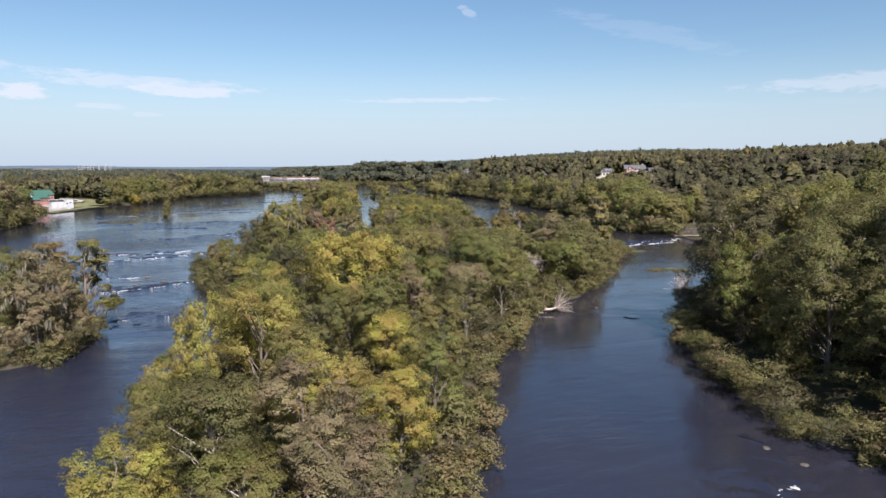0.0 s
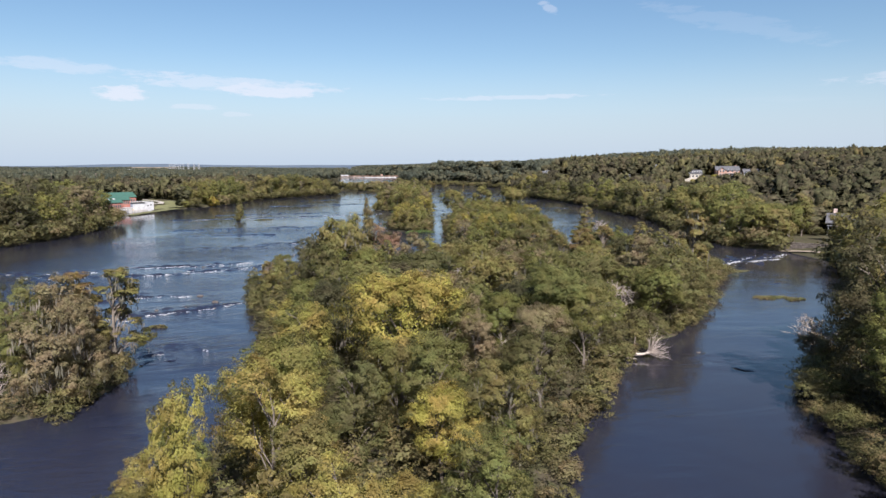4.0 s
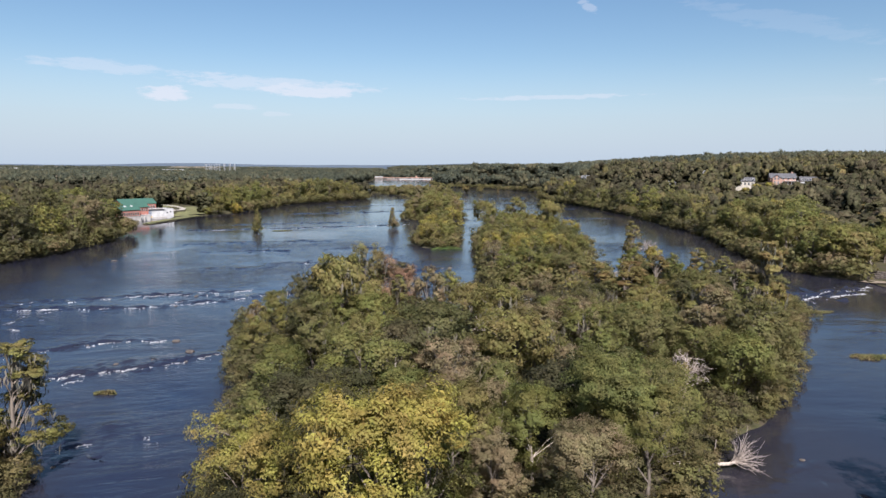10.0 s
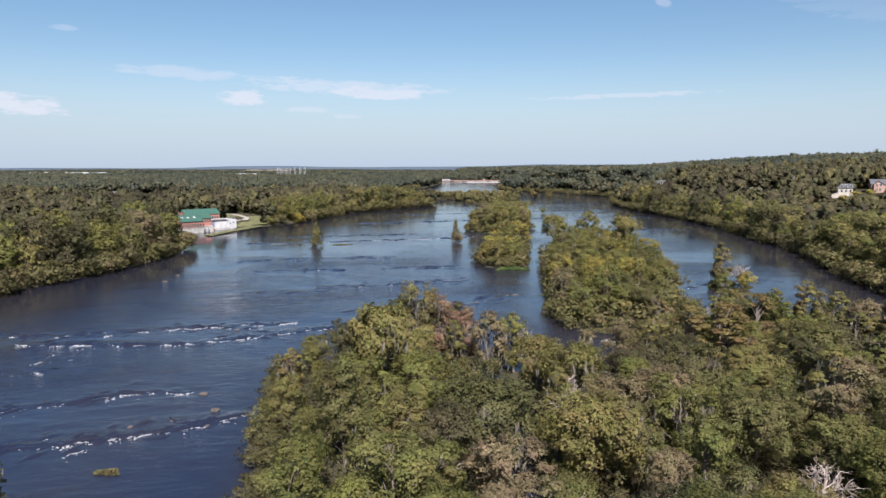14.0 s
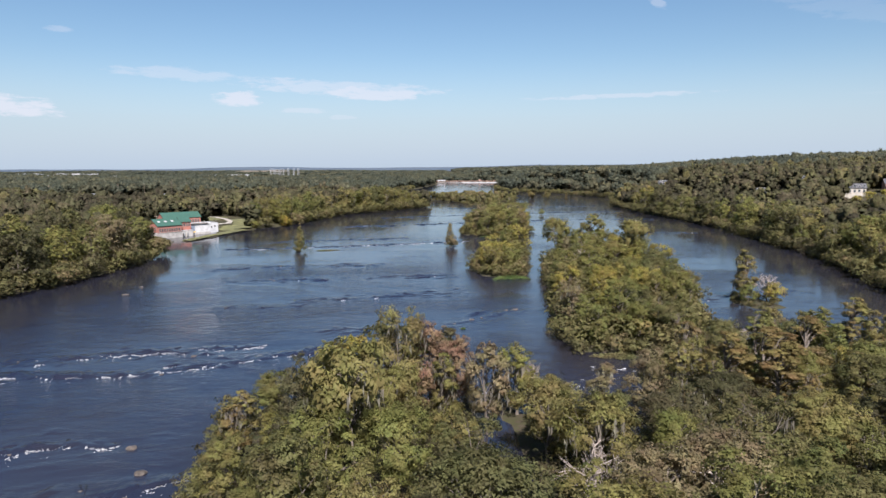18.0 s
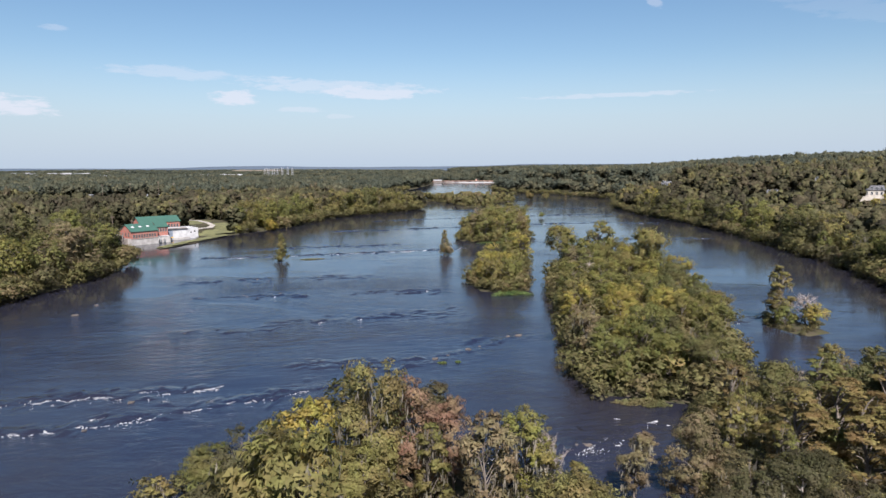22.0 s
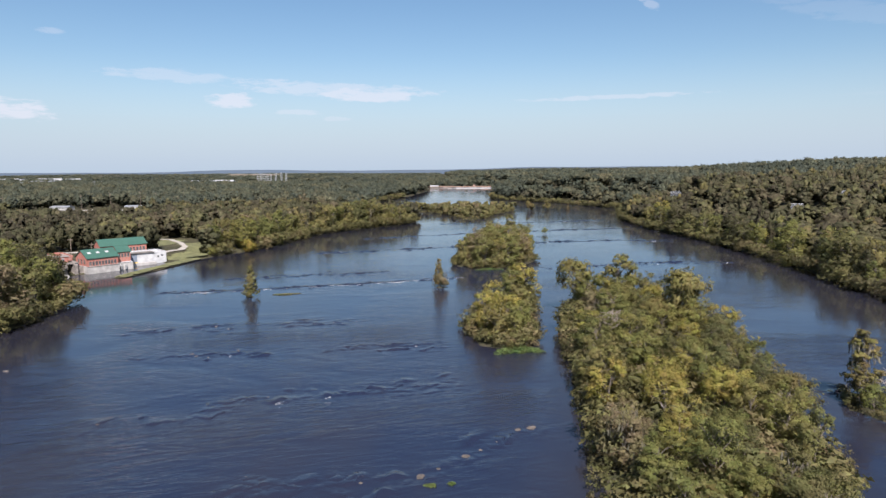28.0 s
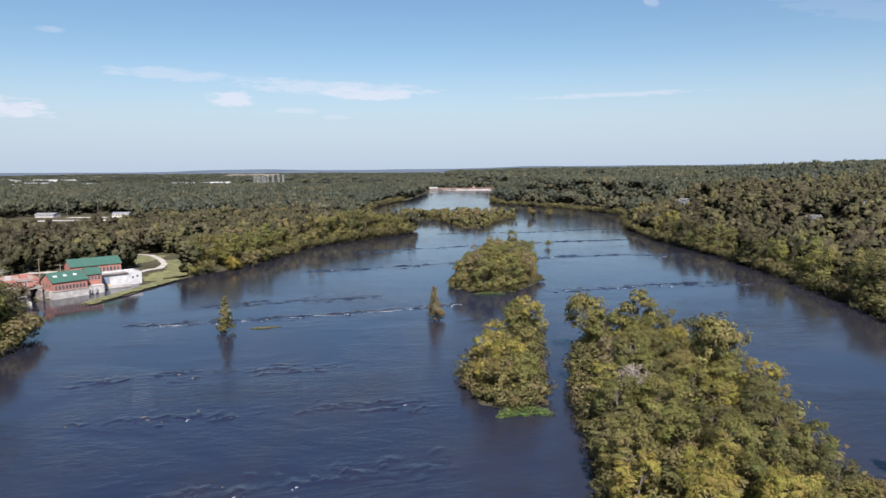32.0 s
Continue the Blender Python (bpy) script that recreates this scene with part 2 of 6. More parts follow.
def water():
    m = Mat("river_water")
    long_w = m.noise(0.05, 4, (0.6, 1.3, 1), 0.55, None, 0.8)
    swirl = m.noise(0.22, 7, (0.62, 1.15, 1), 0.62, None, 1.6)
    fine = m.noise(1.3, 4, (0.7, 1.25, 1), 0.6)
    flow = m.n.new("ShaderNodeAttribute")
    flow.attribute_name = "flow"        # quick water in mid-stream, slack water along the banks
    flow = flow.outputs["Fac"]
    calm = m.range(m.noise(0.02, 4, (0.55, 1.1, 1), 0.6, None, 0.8), 0.38, 0.58, 0.15, 1.0)
    calm = m.math("MULTIPLY", calm, m.range(flow, 0.0, 1.0, 0.22, 1.15))
    body = m.mix(m.range(m.noise(0.03, 4, (1.2, 0.5, 1)), 0.35, 0.7), (0.012, 0.016, 0.033), (0.019, 0.019, 0.028))
    body = m.mix(m.range(flow, 0.0, 0.8, 0.5, 0.0), body, (0.018, 0.016, 0.018))
    m.set(Base_Color=body, Roughness=m.range(swirl, 0.3, 0.7, 0.04, 0.13), IOR=1.33, Specular_IOR_Level=0.66)
    hgt = m.math("ADD", m.math("MULTIPLY", swirl, m.math("MULTIPLY", calm, 0.85)), m.math("MULTIPLY", fine, m.math("MULTIPLY", calm, 0.12)))
    chop = m.noise(0.55, 5, (0.55, 1.3, 1), 0.6, None, 1.0)
    hgt = m.math("ADD", hgt, m.math("MULTIPLY", chop, m.math("MULTIPLY", calm, 0.28)))
    hgt = m.math("ADD", hgt, m.math("MULTIPLY", long_w, 0.7))
    turned = m.n.new("ShaderNodeMapping")
    turned.inputs["Rotation"].default_value = (0, 0, radians(-14))
    m.l.new(m.pos, turned.inputs[0])
    bands = m.noise(0.34, 5, (0.34, 1.25, 1), 0.6, turned.outputs[0], 1.1)     # long folds across the stream
    patch = m.range(m.noise(0.012, 3, (0.6, 1.2, 1)), 0.46, 0.62, 0.08, 1.0)
    hgt = m.math("ADD", hgt, m.math("MULTIPLY", bands, m.math("MULTIPLY", m.math("MULTIPLY", flow, patch), 2.0)))
    sep = m.n.new("ShaderNodeSeparateXYZ")
    m.l.new(m.pos, sep.inputs[0])
    hgt = m.math("MULTIPLY", hgt, m.range(sep.outputs[1], 140.0, 500.0, 1.0, 0.15))     # smoother pools upstream
    m.bump(hgt, 0.44, 0.6)
    return m.m


def ground_mat():
    m = Mat("earth")
    a = m.ramp(m.noise(0.05, 5), [(0.35, (0.030, 0.034, 0.016)), (0.55, (0.055, 0.055, 0.026)), (0.7, (0.085, 0.068, 0.042))])
    b = m.mix(m.range(m.noise(0.8, 4), 0.35, 0.65), a, (0.06, 0.05, 0.035))
    m.set(Base_Color=b, Roughness=0.95, Specular_IOR_Level=0.1)
    m.bump(m.noise(1.2, 5), 0.6, 0.3)
    return m.m


def bark_mat(name, light, dark):
    m = Mat(name)
    f = m.noise(2.2, 5, (1, 1, 0.35))
    m.set(Base_Color=m.ramp(f, [(0.3, dark), (0.7, light)]), Roughness=0.9)
    m.bump(m.noise(9, 4, (1, 1, 0.3)), 0.5, 0.05)
    return m.m


WATER = water()
EARTH = ground_mat()
BARK = bark_mat("bark_grey", (0.19, 0.16, 0.13), (0.07, 0.056, 0.046))
BARK_PALE = bark_mat("bark_pale", (0.52, 0.46, 0.40), (0.20, 0.16, 0.13))
DEAD = bark_mat("dead_wood", (0.42, 0.36, 0.31), (0.20, 0.16, 0.135))
LEAF = {
    "green": foliage("leaf_green", [(0.148, 0.156, 0.052), (0.178, 0.182, 0.055), (0.162, 0.160, 0.056), (0.205, 0.194, 0.056)]),
    "dark": foliage("leaf_dark", [(0.074, 0.072, 0.038), (0.092, 0.088, 0.042), (0.108, 0.096, 0.050)]),
    "deep": foliage("leaf_deep", [(0.120, 0.122, 0.050), (0.150, 0.143, 0.055), (0.135, 0.128, 0.052)]),
    "yellow": foliage("leaf_yellow", [(0.285, 0.250, 0.064), (0.315, 0.268, 0.068), (0.270, 0.246, 0.064), (0.305, 0.258, 0.076)]),
    "olive": foliage("leaf_olive", [(0.200, 0.182, 0.064), (0.218, 0.192, 0.068), (0.184, 0.172, 0.058), (0.226, 0.196, 0.076)]),
    "dry": foliage("leaf_dry", [(0.222, 0.182, 0.098), (0.206, 0.172, 0.092), (0.235, 0.188, 0.106)]),
    "rust": foliage("leaf_rust", [(0.189, 0.157, 0.059), (0.206, 0.158, 0.061), (0.173, 0.154, 0.059)]),
    "gold": foliage("leaf_gold", [(0.30, 0.235, 0.050), (0.285, 0.23, 0.050)]),
    "red": foliage("leaf_red", [(0.25, 0.165, 0.100), (0.235, 0.17, 0.10)]),
    "woods": foliage("leaf_woods", [(0.070, 0.063, 0.040), (0.078, 0.076, 0.043), (0.094, 0.092, 0.048), (0.112, 0.096, 0.058), (0.110, 0.106, 0.050), (0.132, 0.121, 0.055), (0.158, 0.138, 0.058), (0.178, 0.145, 0.060)], "tone", 0.45, True, 0.06),
    # woods beyond 800 m: haze put into the leaf colours, paler and bluer
    "hazed": foliage("leaf_hazed", [(0.072, 0.083, 0.062), (0.082, 0.092, 0.066), (0.095, 0.103, 0.068), (0.110, 0.110, 0.070), (0.128, 0.123, 0.074), (0.146, 0.134, 0.076)], "tone", 0.45, True, 0.06),
    "shrub": foliage("leaf_shrub", [(0.115, 0.102, 0.052), (0.145, 0.138, 0.056), (0.178, 0.162, 0.062), (0.185, 0.148, 0.076), (0.220, 0.186, 0.066)], "tone"),
    "grass": foliage("leaf_grass", [(0.168, 0.177, 0.074), (0.219, 0.190, 0.088)], 3.0),
    "reed": foliage("leaf_reed", [(0.115, 0.170, 0.055), (0.145, 0.185, 0.060)], 3.0),
}
MOSS = foliage("hanging_moss", [(0.200, 0.182, 0.138), (0.172, 0.158, 0.118)], 0.0, 0.3)
FOAM = plain("foam", (0.40, 0.40, 0.40), 0.6, 0.0, 0.25, 3.0)
ROCK = plain("rock", (0.085, 0.070, 0.058), 0.8, 0.0, 0.45, 1.2, 0.6)


# ---------------------------------------------------------------- the plan, in metres
LEFT_BANK = [(-130, -300), (-122, 120), (-117, 270), (-107, 301), (-103, 340), (-106, 378), (-127, 405), (-141, 431), (-135.4, 442.6), (-125, 452), (-127.6, 466),
             (-114.5, 478), (-111.5, 470), (-117, 442), (-117.5, 428), (-113, 428), (-104, 466), (-98, 498), (-85, 520), (-75, 550), (-64, 605), (-44, 642), (-16, 676), (3, 708),
             (-2, 735), (-40, 800), (-62, 950), (-55, 1080), (-22, 1240), (-2, 1420), (10, 1690), (66, 1735), (72, 1800), (72, 5200), (-6000, 5200), (-6000, -300)]
RIGHT_BANK = [(90, -300), (72, 0), (56, 32), (50, 52), (53, 68), (60, 86), (72, 101), (92, 117), (113, 140), (132, 166), (150, 196), (152, 222), (143, 243),
              (150, 285), (162, 328), (170, 365), (177, 440), (180, 500), (181, 540), (176, 586), (173, 635), (175, 705), (192, 780), (214, 862), (190, 925),
              (172, 978), (118, 1068), (101, 1112), (106, 1210), (134, 1390), (153, 1690), (96, 1735), (76, 1800), (76, 5200), (6000, 5200), (6000, -300)]
SOUTH_ISLE = [(-7, 16), (-9, 36), (-8, 58), (-8.5, 69), (-6.5, 80), (-5, 95), (-5, 115), (-9, 140), (-13, 160), (-16, 178), (-10, 190), (6, 192), (24, 189), (30, 180), (35, 173), (40, 167), (45, 173), (49, 186), (54, 203), (70, 219), (92, 222),
              (108, 213), (112, 200), (106, 183), (86, 156), (66, 128), (47, 112), (38, 97), (28, 82), (21, 64), (13, 44), (7, 16)]
LONG_ISLE = [(44, 218), (40.5, 231), (44.5, 252), (47, 278), (49.5, 302), (53.5, 328), (60, 356), (67, 366), (80, 364), (91, 345), (93, 315), (88, 288), (83, 262), (77, 238), (71, 222), (60, 212)]
MID_ISLE = [(25, 332), (30, 314), (38, 309), (44, 318), (46, 340), (50, 366), (53, 384), (47, 388), (37, 362)]
NORTH_ISLE = [(26, 458), (38, 444), (54, 449), (66, 470), (67, 502), (60, 534), (46, 530), (33, 494)]
FAR_ISLE = [(-18, 850), (20, 822), (46, 742), (60, 744), (78, 800), (101, 852), (92, 890), (40, 890), (-12, 885)]
WEST_ISLE = [(-24.5, 102.5), (-24.5, 108), (-24, 115), (-28, 118.5), (-38, 121), (-50, 117), (-52, 106), (-45, 98), (-35, 95.5), (-28, 98)]
CYPRESS_ISLE = [(94, 266), (99, 257), (106, 259), (105, 270), (100, 279)]
ISLES = dict(south=SOUTH_ISLE, long=LONG_ISLE, mid=MID_ISLE, north=NORTH_ISLE, far=FAR_ISLE, west=WEST_ISLE, cypress=CYPRESS_ISLE)
CREEK = [(28, 197), (23, 186), (24, 160), (25, 133)]
HUMMOCKS = [(39, 181), (26.8, 182.5), (29.5, 181.5), (-47.2, 383.5), (19.5, 401), (21, 399), (91.5, 601), (116, 852), (131, 850), (161, 884)]


def seg_dist(pts, a, b):
    a, b = np.array(a, float), np.array(b, float)
    d = b - a
    s = np.clip(((pts - a) @ d) / max(d @ d, 1e-9), 0, 1)
    return np.hypot(*(pts - a - s[:, None] * d).T)


def inside_by(pts, poly):
    """Metres inside an outline (negative outside)."""
    dist = np.full(len(pts), 1e9)
    odd = np.zeros(len(pts), bool)
    for a, b in zip(poly, poly[1:] + poly[:1]):
        dist = np.minimum(dist, seg_dist(pts, a, b))
        if a[1] != b[1]:
            cross = (pts[:, 1] < max(a[1], b[1])) & (pts[:, 1] >= min(a[1], b[1]))
            odd ^= cross & (pts[:, 0] < a[0] + (pts[:, 1] - a[1]) / (b[1] - a[1]) * (b[0] - a[0]))
    return np.where(odd, dist, -dist)


def ramp01(v, a, b):
    t = np.clip((v - a) / (b - a), 0, 1)
    return t * t * (3 - 2 * t)


def waves(x, y, scale, seed):
    """Smooth uneven ground between -1 and 1."""
    r = np.random.RandomState(seed)
    out = 0
    for k in range(5):
        ang, ph = r.rand(2) * 6.283
        w = (0.6 + 0.9 * r.rand()) / scale
        out = out + np.sin((x * math.cos(ang) + y * math.sin(ang)) * w + ph)
    return out / 3.2


def ground_height(x, y):
    """Height of the bare ground over the river's level."""
    x, y = np.asarray(x, float).ravel(), np.asarray(y, float).ravel()
    p = np.stack([x, y], 1)
    shake = waves(x, y, 3.0, 5) * 0.7
    left, right = inside_by(p, LEFT_BANK) + shake, inside_by(p, RIGHT_BANK) + shake
    isle = np.full(len(x), -1e9)
    for poly in ISLES.values():
        isle = np.maximum(isle, inside_by(p, poly))
    creek = np.full(len(x), 1e9)
    for a, b in zip(CREEK, CREEK[1:]):
        creek = np.minimum(creek, seg_dist(p, a, b))
    isle = np.minimum(isle, creek - 2.5) + shake
    land = np.maximum(np.maximum(left, right), isle)
    z = np.where(land > 0, 0.75 * ramp01(land, 0, 2.5), -2.2 * ramp01(-land, 0, 5))
    z += np.where(isle > 0, 0.5 * ramp01(isle, 2, 12), 0)
    z += np.where(left > 0, 2.6 * ramp01(left, 2, 25) + 4 * ramp01(left, 100, 700) * (1 + waves(x, y, 160, 3)) + 3 * ramp01(left, 1400, 3600), 0)
    hill = 3.2 * ramp01(right, 1, 16) + 17 * ramp01(right - 30 + 14 * ramp01(y, 480, 640), 0, 120 - 62 * ramp01(y, 480, 640)) + 17 * ramp01(right, 120, 420) + 5 * ramp01(right, 380, 900)
    hill = hill * (1 + 0.16 * waves(x, y, 110, 8) * ramp01(right, 40, 200)) * (0.72 + 0.28 * ramp01(y, 150, 500))
    hill *= 1 - 0.62 * ramp01(y, 1150, 1900)
    z += np.where(right > 0, hill, 0)
    for hx, hy in HUMMOCKS:
        z = np.maximum(z, 0.5 - 0.1 * ((x - hx) ** 2 + (y - hy) ** 2))
    far = ramp01(np.hypot(x, y), 2600, 4300)
    z += np.where(land > 0, far * (1.5 + 2 * waves(x, y, 700, 12)), 0)
    return z


def mesh_of(name, verts, quads=None, tris=None, smooth=False, normals=None):
    """A mesh straight from arrays; leaves take the rounded normals of their tuft."""
    me = bpy.data.meshes.new(name)
    verts = np.asarray(verts, np.float32)
    parts = [np.asarray(f, np.int32).reshape(-1, k) for f, k in ((quads, 4), (tris, 3)) if f is not None and len(f)]
    loops = np.concatenate([f.ravel() for f in parts])
    sizes = np.concatenate([np.full(len(f), f.shape[1]) for f in parts])
    me.vertices.add(len(verts))
    me.vertices.foreach_set("co", verts.ravel())
    me.loops.add(len(loops))
    me.loops.foreach_set("vertex_index", loops)
    me.polygons.add(len(sizes))
    me.polygons.foreach_set("loop_start", np.concatenate([[0], np.cumsum(sizes)[:-1]]).astype(np.int32))
    me.update(calc_edges=True)
    if smooth or normals is not None:
        me.polygons.foreach_set("use_smooth", np.ones(len(sizes), bool))
    if normals is not None:
        me.attributes.new("custom_normal", "FLOAT_VECTOR", "POINT").data.foreach_set("vector", np.asarray(normals, np.float32).ravel())
    return me


def grid_quads(nx, ny):
    i, j = np.meshgrid(np.arange(nx - 1), np.arange(ny - 1), indexing="ij")
    a = (i * ny + j).ravel()
    return np.stack([a, a + ny, a + ny + 1, a + 1], 1)


def spread(stops):
    """Coordinates between stops at the given steps."""
    out = []
    for (a, step), (b, _) in zip(stops, stops[1:]):
        out.extend(np.linspace(a, b, max(2, int(round((b - a) / step)) + 1))[:-1])
    return np.array(out + [stops[-1][0]])


def add(name, mesh, material=None, parent=None, label="", category="", group="", kind="", place=None):
    ob = new(name, mesh)
    if material is not None and mesh is not None and not mesh.materials:
        mesh.materials.append(material)
    if parent is not None:
        ob.parent = parent
    if place is not None:
        ob.matrix_basis = place
    return tagged(ob, label, category, group, kind)


def lay_ground():
    xs = spread([(-4900, 250), (-1500, 80), (-500, 20), (-170, 3.2), (225, 12), (480, 30), (900, 90), (1800, 250), (4900, 250)])
    ys = spread([(-300, 40), (0, 3.2), (560, 5), (760, 14), (1200, 30), (2200, 120), (4900, 120)])
    gx, gy = np.meshgrid(xs, ys, indexing="ij")
    z = ground_height(gx, gy)
    add("ground", mesh_of("ground", np.stack([gx.ravel(), gy.ravel(), z], 1), grid_quads(len(xs), len(ys)), None, True), EARTH,
        label="wooded river banks, islands and low hills of dark earth", category="ground", kind="structure")


lay_ground()
_wx, _wy = spread([(-420, 60), (-150, 5), (200, 60), (600, 60)]), spread([(-300, 60), (0, 5), (700, 30), (1200, 60), (2600, 60)])
_gx, _gy = np.meshgrid(_wx, _wy, indexing="ij")


def current(x, y):
    """How quick the water runs: 0 along the banks, 1 in mid-stream."""
    p = np.stack([x, y], 1)
    d = np.minimum(-np.maximum(inside_by(p, LEFT_BANK), inside_by(p, RIGHT_BANK)), 60)
    isle = np.full(len(x), 60.0)
    for poly in ISLES.values():
        isle = np.minimum(isle, -inside_by(p, poly))
    return ramp01(d, 3, 48) * ramp01(isle, -2, 12)


def with_flow(me, x, y):
    me.attributes.new("flow", "FLOAT", "POINT").data.foreach_set("value", current(x, y).astype(np.float32))
    return me


add("water", with_flow(mesh_of("water", np.stack([_gx.ravel(), _gy.ravel(), 0 * _gx.ravel()], 1), grid_quads(len(_wx), len(_wy)), None, True), _gx.ravel(), _gy.ravel()), WATER,
    label="wide dark blue river with ripples and swirling current", category="river", kind="structure")


# ---------------------------------------------------------------- trees
class Geo:
    """Collects tubes and leaf sprays as arrays."""

    def __init__(self):
        self.v, self.q, self.t, self.n, self.soft = [], [], [], 0, []

    def verts(self, arr, soft=None):
        base = self.n
        self.v.append(np.asarray(arr, np.float32))
        if soft is not None:
            self.soft.append(np.asarray(soft, np.float32))
        self.n += len(arr)
        return base

    def tube(self, pts, radii, sides=6):
        pts = np.array(pts, float)
        k = len(pts)
        ang = np.arange(sides) * 2 * math.pi / sides
        rings = []
        for i in range(k):
            d = pts[min(i + 1, k - 1)] - pts[max(i - 1, 0)]
            d = d / (np.linalg.norm(d) + 1e-9)
            u = np.cross(d, (0.3, 0.9, 0.2) if abs(d[2]) > 0.8 else (0, 0, 1))
            u /= np.linalg.norm(u) + 1e-9
            w = np.cross(d, u)
            rings.append(pts[i] + radii[i] * (np.cos(ang)[:, None] * u + np.sin(ang)[:, None] * w))
        b = self.verts(np.concatenate(rings))
        for i in range(k - 1):
            for s in range(sides):
                s2 = (s + 1) % sides
                self.q.append([[b + i * sides + s, b + i * sides + s2, b + (i + 1) * sides + s2, b + (i + 1) * sides + s]])

    def cards(self, c, nrm, size, rng, long=1.35, hang=False, soft=None):
        """Leaf sprays: small bent diamonds facing along nrm, shaded with the round of their bough."""
        n = len(c)
        size = np.broadcast_to(np.asarray(size, float), (n,))[:, None]
        nrm = nrm / (np.linalg.norm(nrm, axis=1, keepdims=True) + 1e-9)
        ref = rng.normal(size=(n, 3))
        if hang:
            ref = np.tile([0, 0, -1.0], (n, 1)) + 0.12 * ref
        u = ref - (ref * nrm).sum(1, keepdims=True) * nrm
        u /= np.linalg.norm(u, axis=1, keepdims=True) + 1e-9
        w = np.cross(nrm, u)
        asp = 0.62 + 0.3 * rng.random_sample((n, 1))
        if hang:
            asp = asp * 0.20
        side = np.where(rng.random_sample((n, 1)) < 0.5, 1.0, -1.0)
        a = c - u * size * long * 0.5 + w * size * asp * 0.3 * side
        b = c + w * size * asp * 0.5 - u * size * 0.2 * rng.random_sample((n, 1)) + nrm * size * 0.1
        d = c + u * size * long * 0.5 - w * size * asp * 0.35
        if soft is not None:
            soft = soft / (np.linalg.norm(soft, axis=1, keepdims=True) + 1e-9)
            turn = (np.cross(b - a, d - a) * soft).sum(1, keepdims=True) < 0
            b, d = np.where(turn, d, b), np.where(turn, b, d)
            soft = np.repeat(soft, 3, axis=0)
        base = self.verts(np.stack([a, b, d], 1).reshape(-1, 3), soft)
        self.t.append(base + np.arange(3 * n).reshape(-1, 3))

    def mesh(self, name, material, smooth=False):
        v, q, t = self.arrays()
        me = mesh_of(name, v, q, t, smooth, self.normals())
        me.materials.append(material)
        return me

    def normals(self):
        return np.concatenate(self.soft) if self.soft and sum(map(len, self.soft)) == self.n else None

    def arrays(self):
        q = np.concatenate([np.asarray(x).reshape(-1, 4) for x in self.q]) if self.q else None
        t = np.concatenate(self.t) if self.t else None
        return np.concatenate(self.v), q, t


def unit(rng, n, lift=0.0):
    d = rng.normal(size=(n, 3))
    d[:, 2] += lift
    return d / np.linalg.norm(d, axis=1, keepdims=True)


def crown_puffs(rng, kind):
    """Centres and radii of the boughs of a crown; the whole tree is 1 high."""
    if kind == "round":
        n = rng.randint(15, 21)
        d = unit(rng, n, 0.45)
        r = 0.16 + 0.17 * rng.random_sample(n)
        c = d * np.array([0.30, 0.30, 0.36]) * (0.45 + 0.6 * rng.random_sample((n, 1))) + np.array([0, 0, 0.60])
        c[:, 2] = np.minimum(c[:, 2], 0.94 - r * 0.6)
        r *= 0.66
    elif kind == "full":                    # leafy down to the ground
        n = rng.randint(21, 27)
        h = np.linspace(0.13, 0.87, n) + 0.03 * rng.normal(size=n)
        a = rng.random_sample(n) * 6.283
        w = 0.30 * np.sin(np.clip(0.16 + 0.80 * h, 0, 1) * math.pi) ** 0.5 * np.sqrt(0.15 + 0.95 * rng.random_sample(n))
        c = np.stack([np.cos(a) * w, np.sin(a) * w, h], 1)
        r = (0.105 + 0.085 * rng.random_sample(n)) * (1.1 - 0.25 * h)
    elif kind == "tall":
        n = rng.randint(15, 20)
        h = np.linspace(0.30, 0.90, n) + 0.03 * rng.normal(size=n)
        a = rng.random_sample(n) * 6.283
        w = 0.20 * np.sin(np.clip((h - 0.18) / 0.8, 0, 1) * math.pi) ** 0.6 * (0.5 + 0.6 * rng.random_sample(n))
        c = np.stack([np.cos(a) * w, np.sin(a) * w, h], 1)
        r = 0.085 + 0.07 * rng.random_sample(n)
    elif kind == "cone":
        n = 34
        h = 0.05 + 0.90 * np.linspace(0, 1, n)
        a = np.arange(n) * 2.4 + rng.normal(size=n) * 0.4
        w = (0.15 * (1.03 - h) ** 0.6 + 0.01) * (0.6 + 0.5 * rng.random_sample(n))
        c = np.stack([np.cos(a) * w, np.sin(a) * w, h], 1)
        r = 0.10 * (1.25 - 0.75 * h)
    elif kind == "cypress":
        n = rng.randint(30, 36)
        h = np.sort(0.22 + 0.74 * rng.random_sample(n))
        a = rng.random_sample(n) * 6.283
        w = (0.22 * (1.04 - h) ** 0.7 + 0.03) * (0.55 + 0.6 * rng.random_sample(n))
        c = np.stack([np.cos(a) * w, np.sin(a) * w, h], 1)
        r = (0.055 + 0.05 * rng.random_sample(n)) * (1.25 - 0.5 * h)
    else:                                   # a low bush, leafy to the ground
        n = rng.randint(9, 13)
        d = unit(rng, n, 0.5)
        c = d * np.array([0.46, 0.46, 0.34]) * (0.4 + 0.6 * rng.random_sample((n, 1))) + np.array([0, 0, 0.46])
        r = 0.20 + 0.12 * rng.random_sample(n)
    return c, r


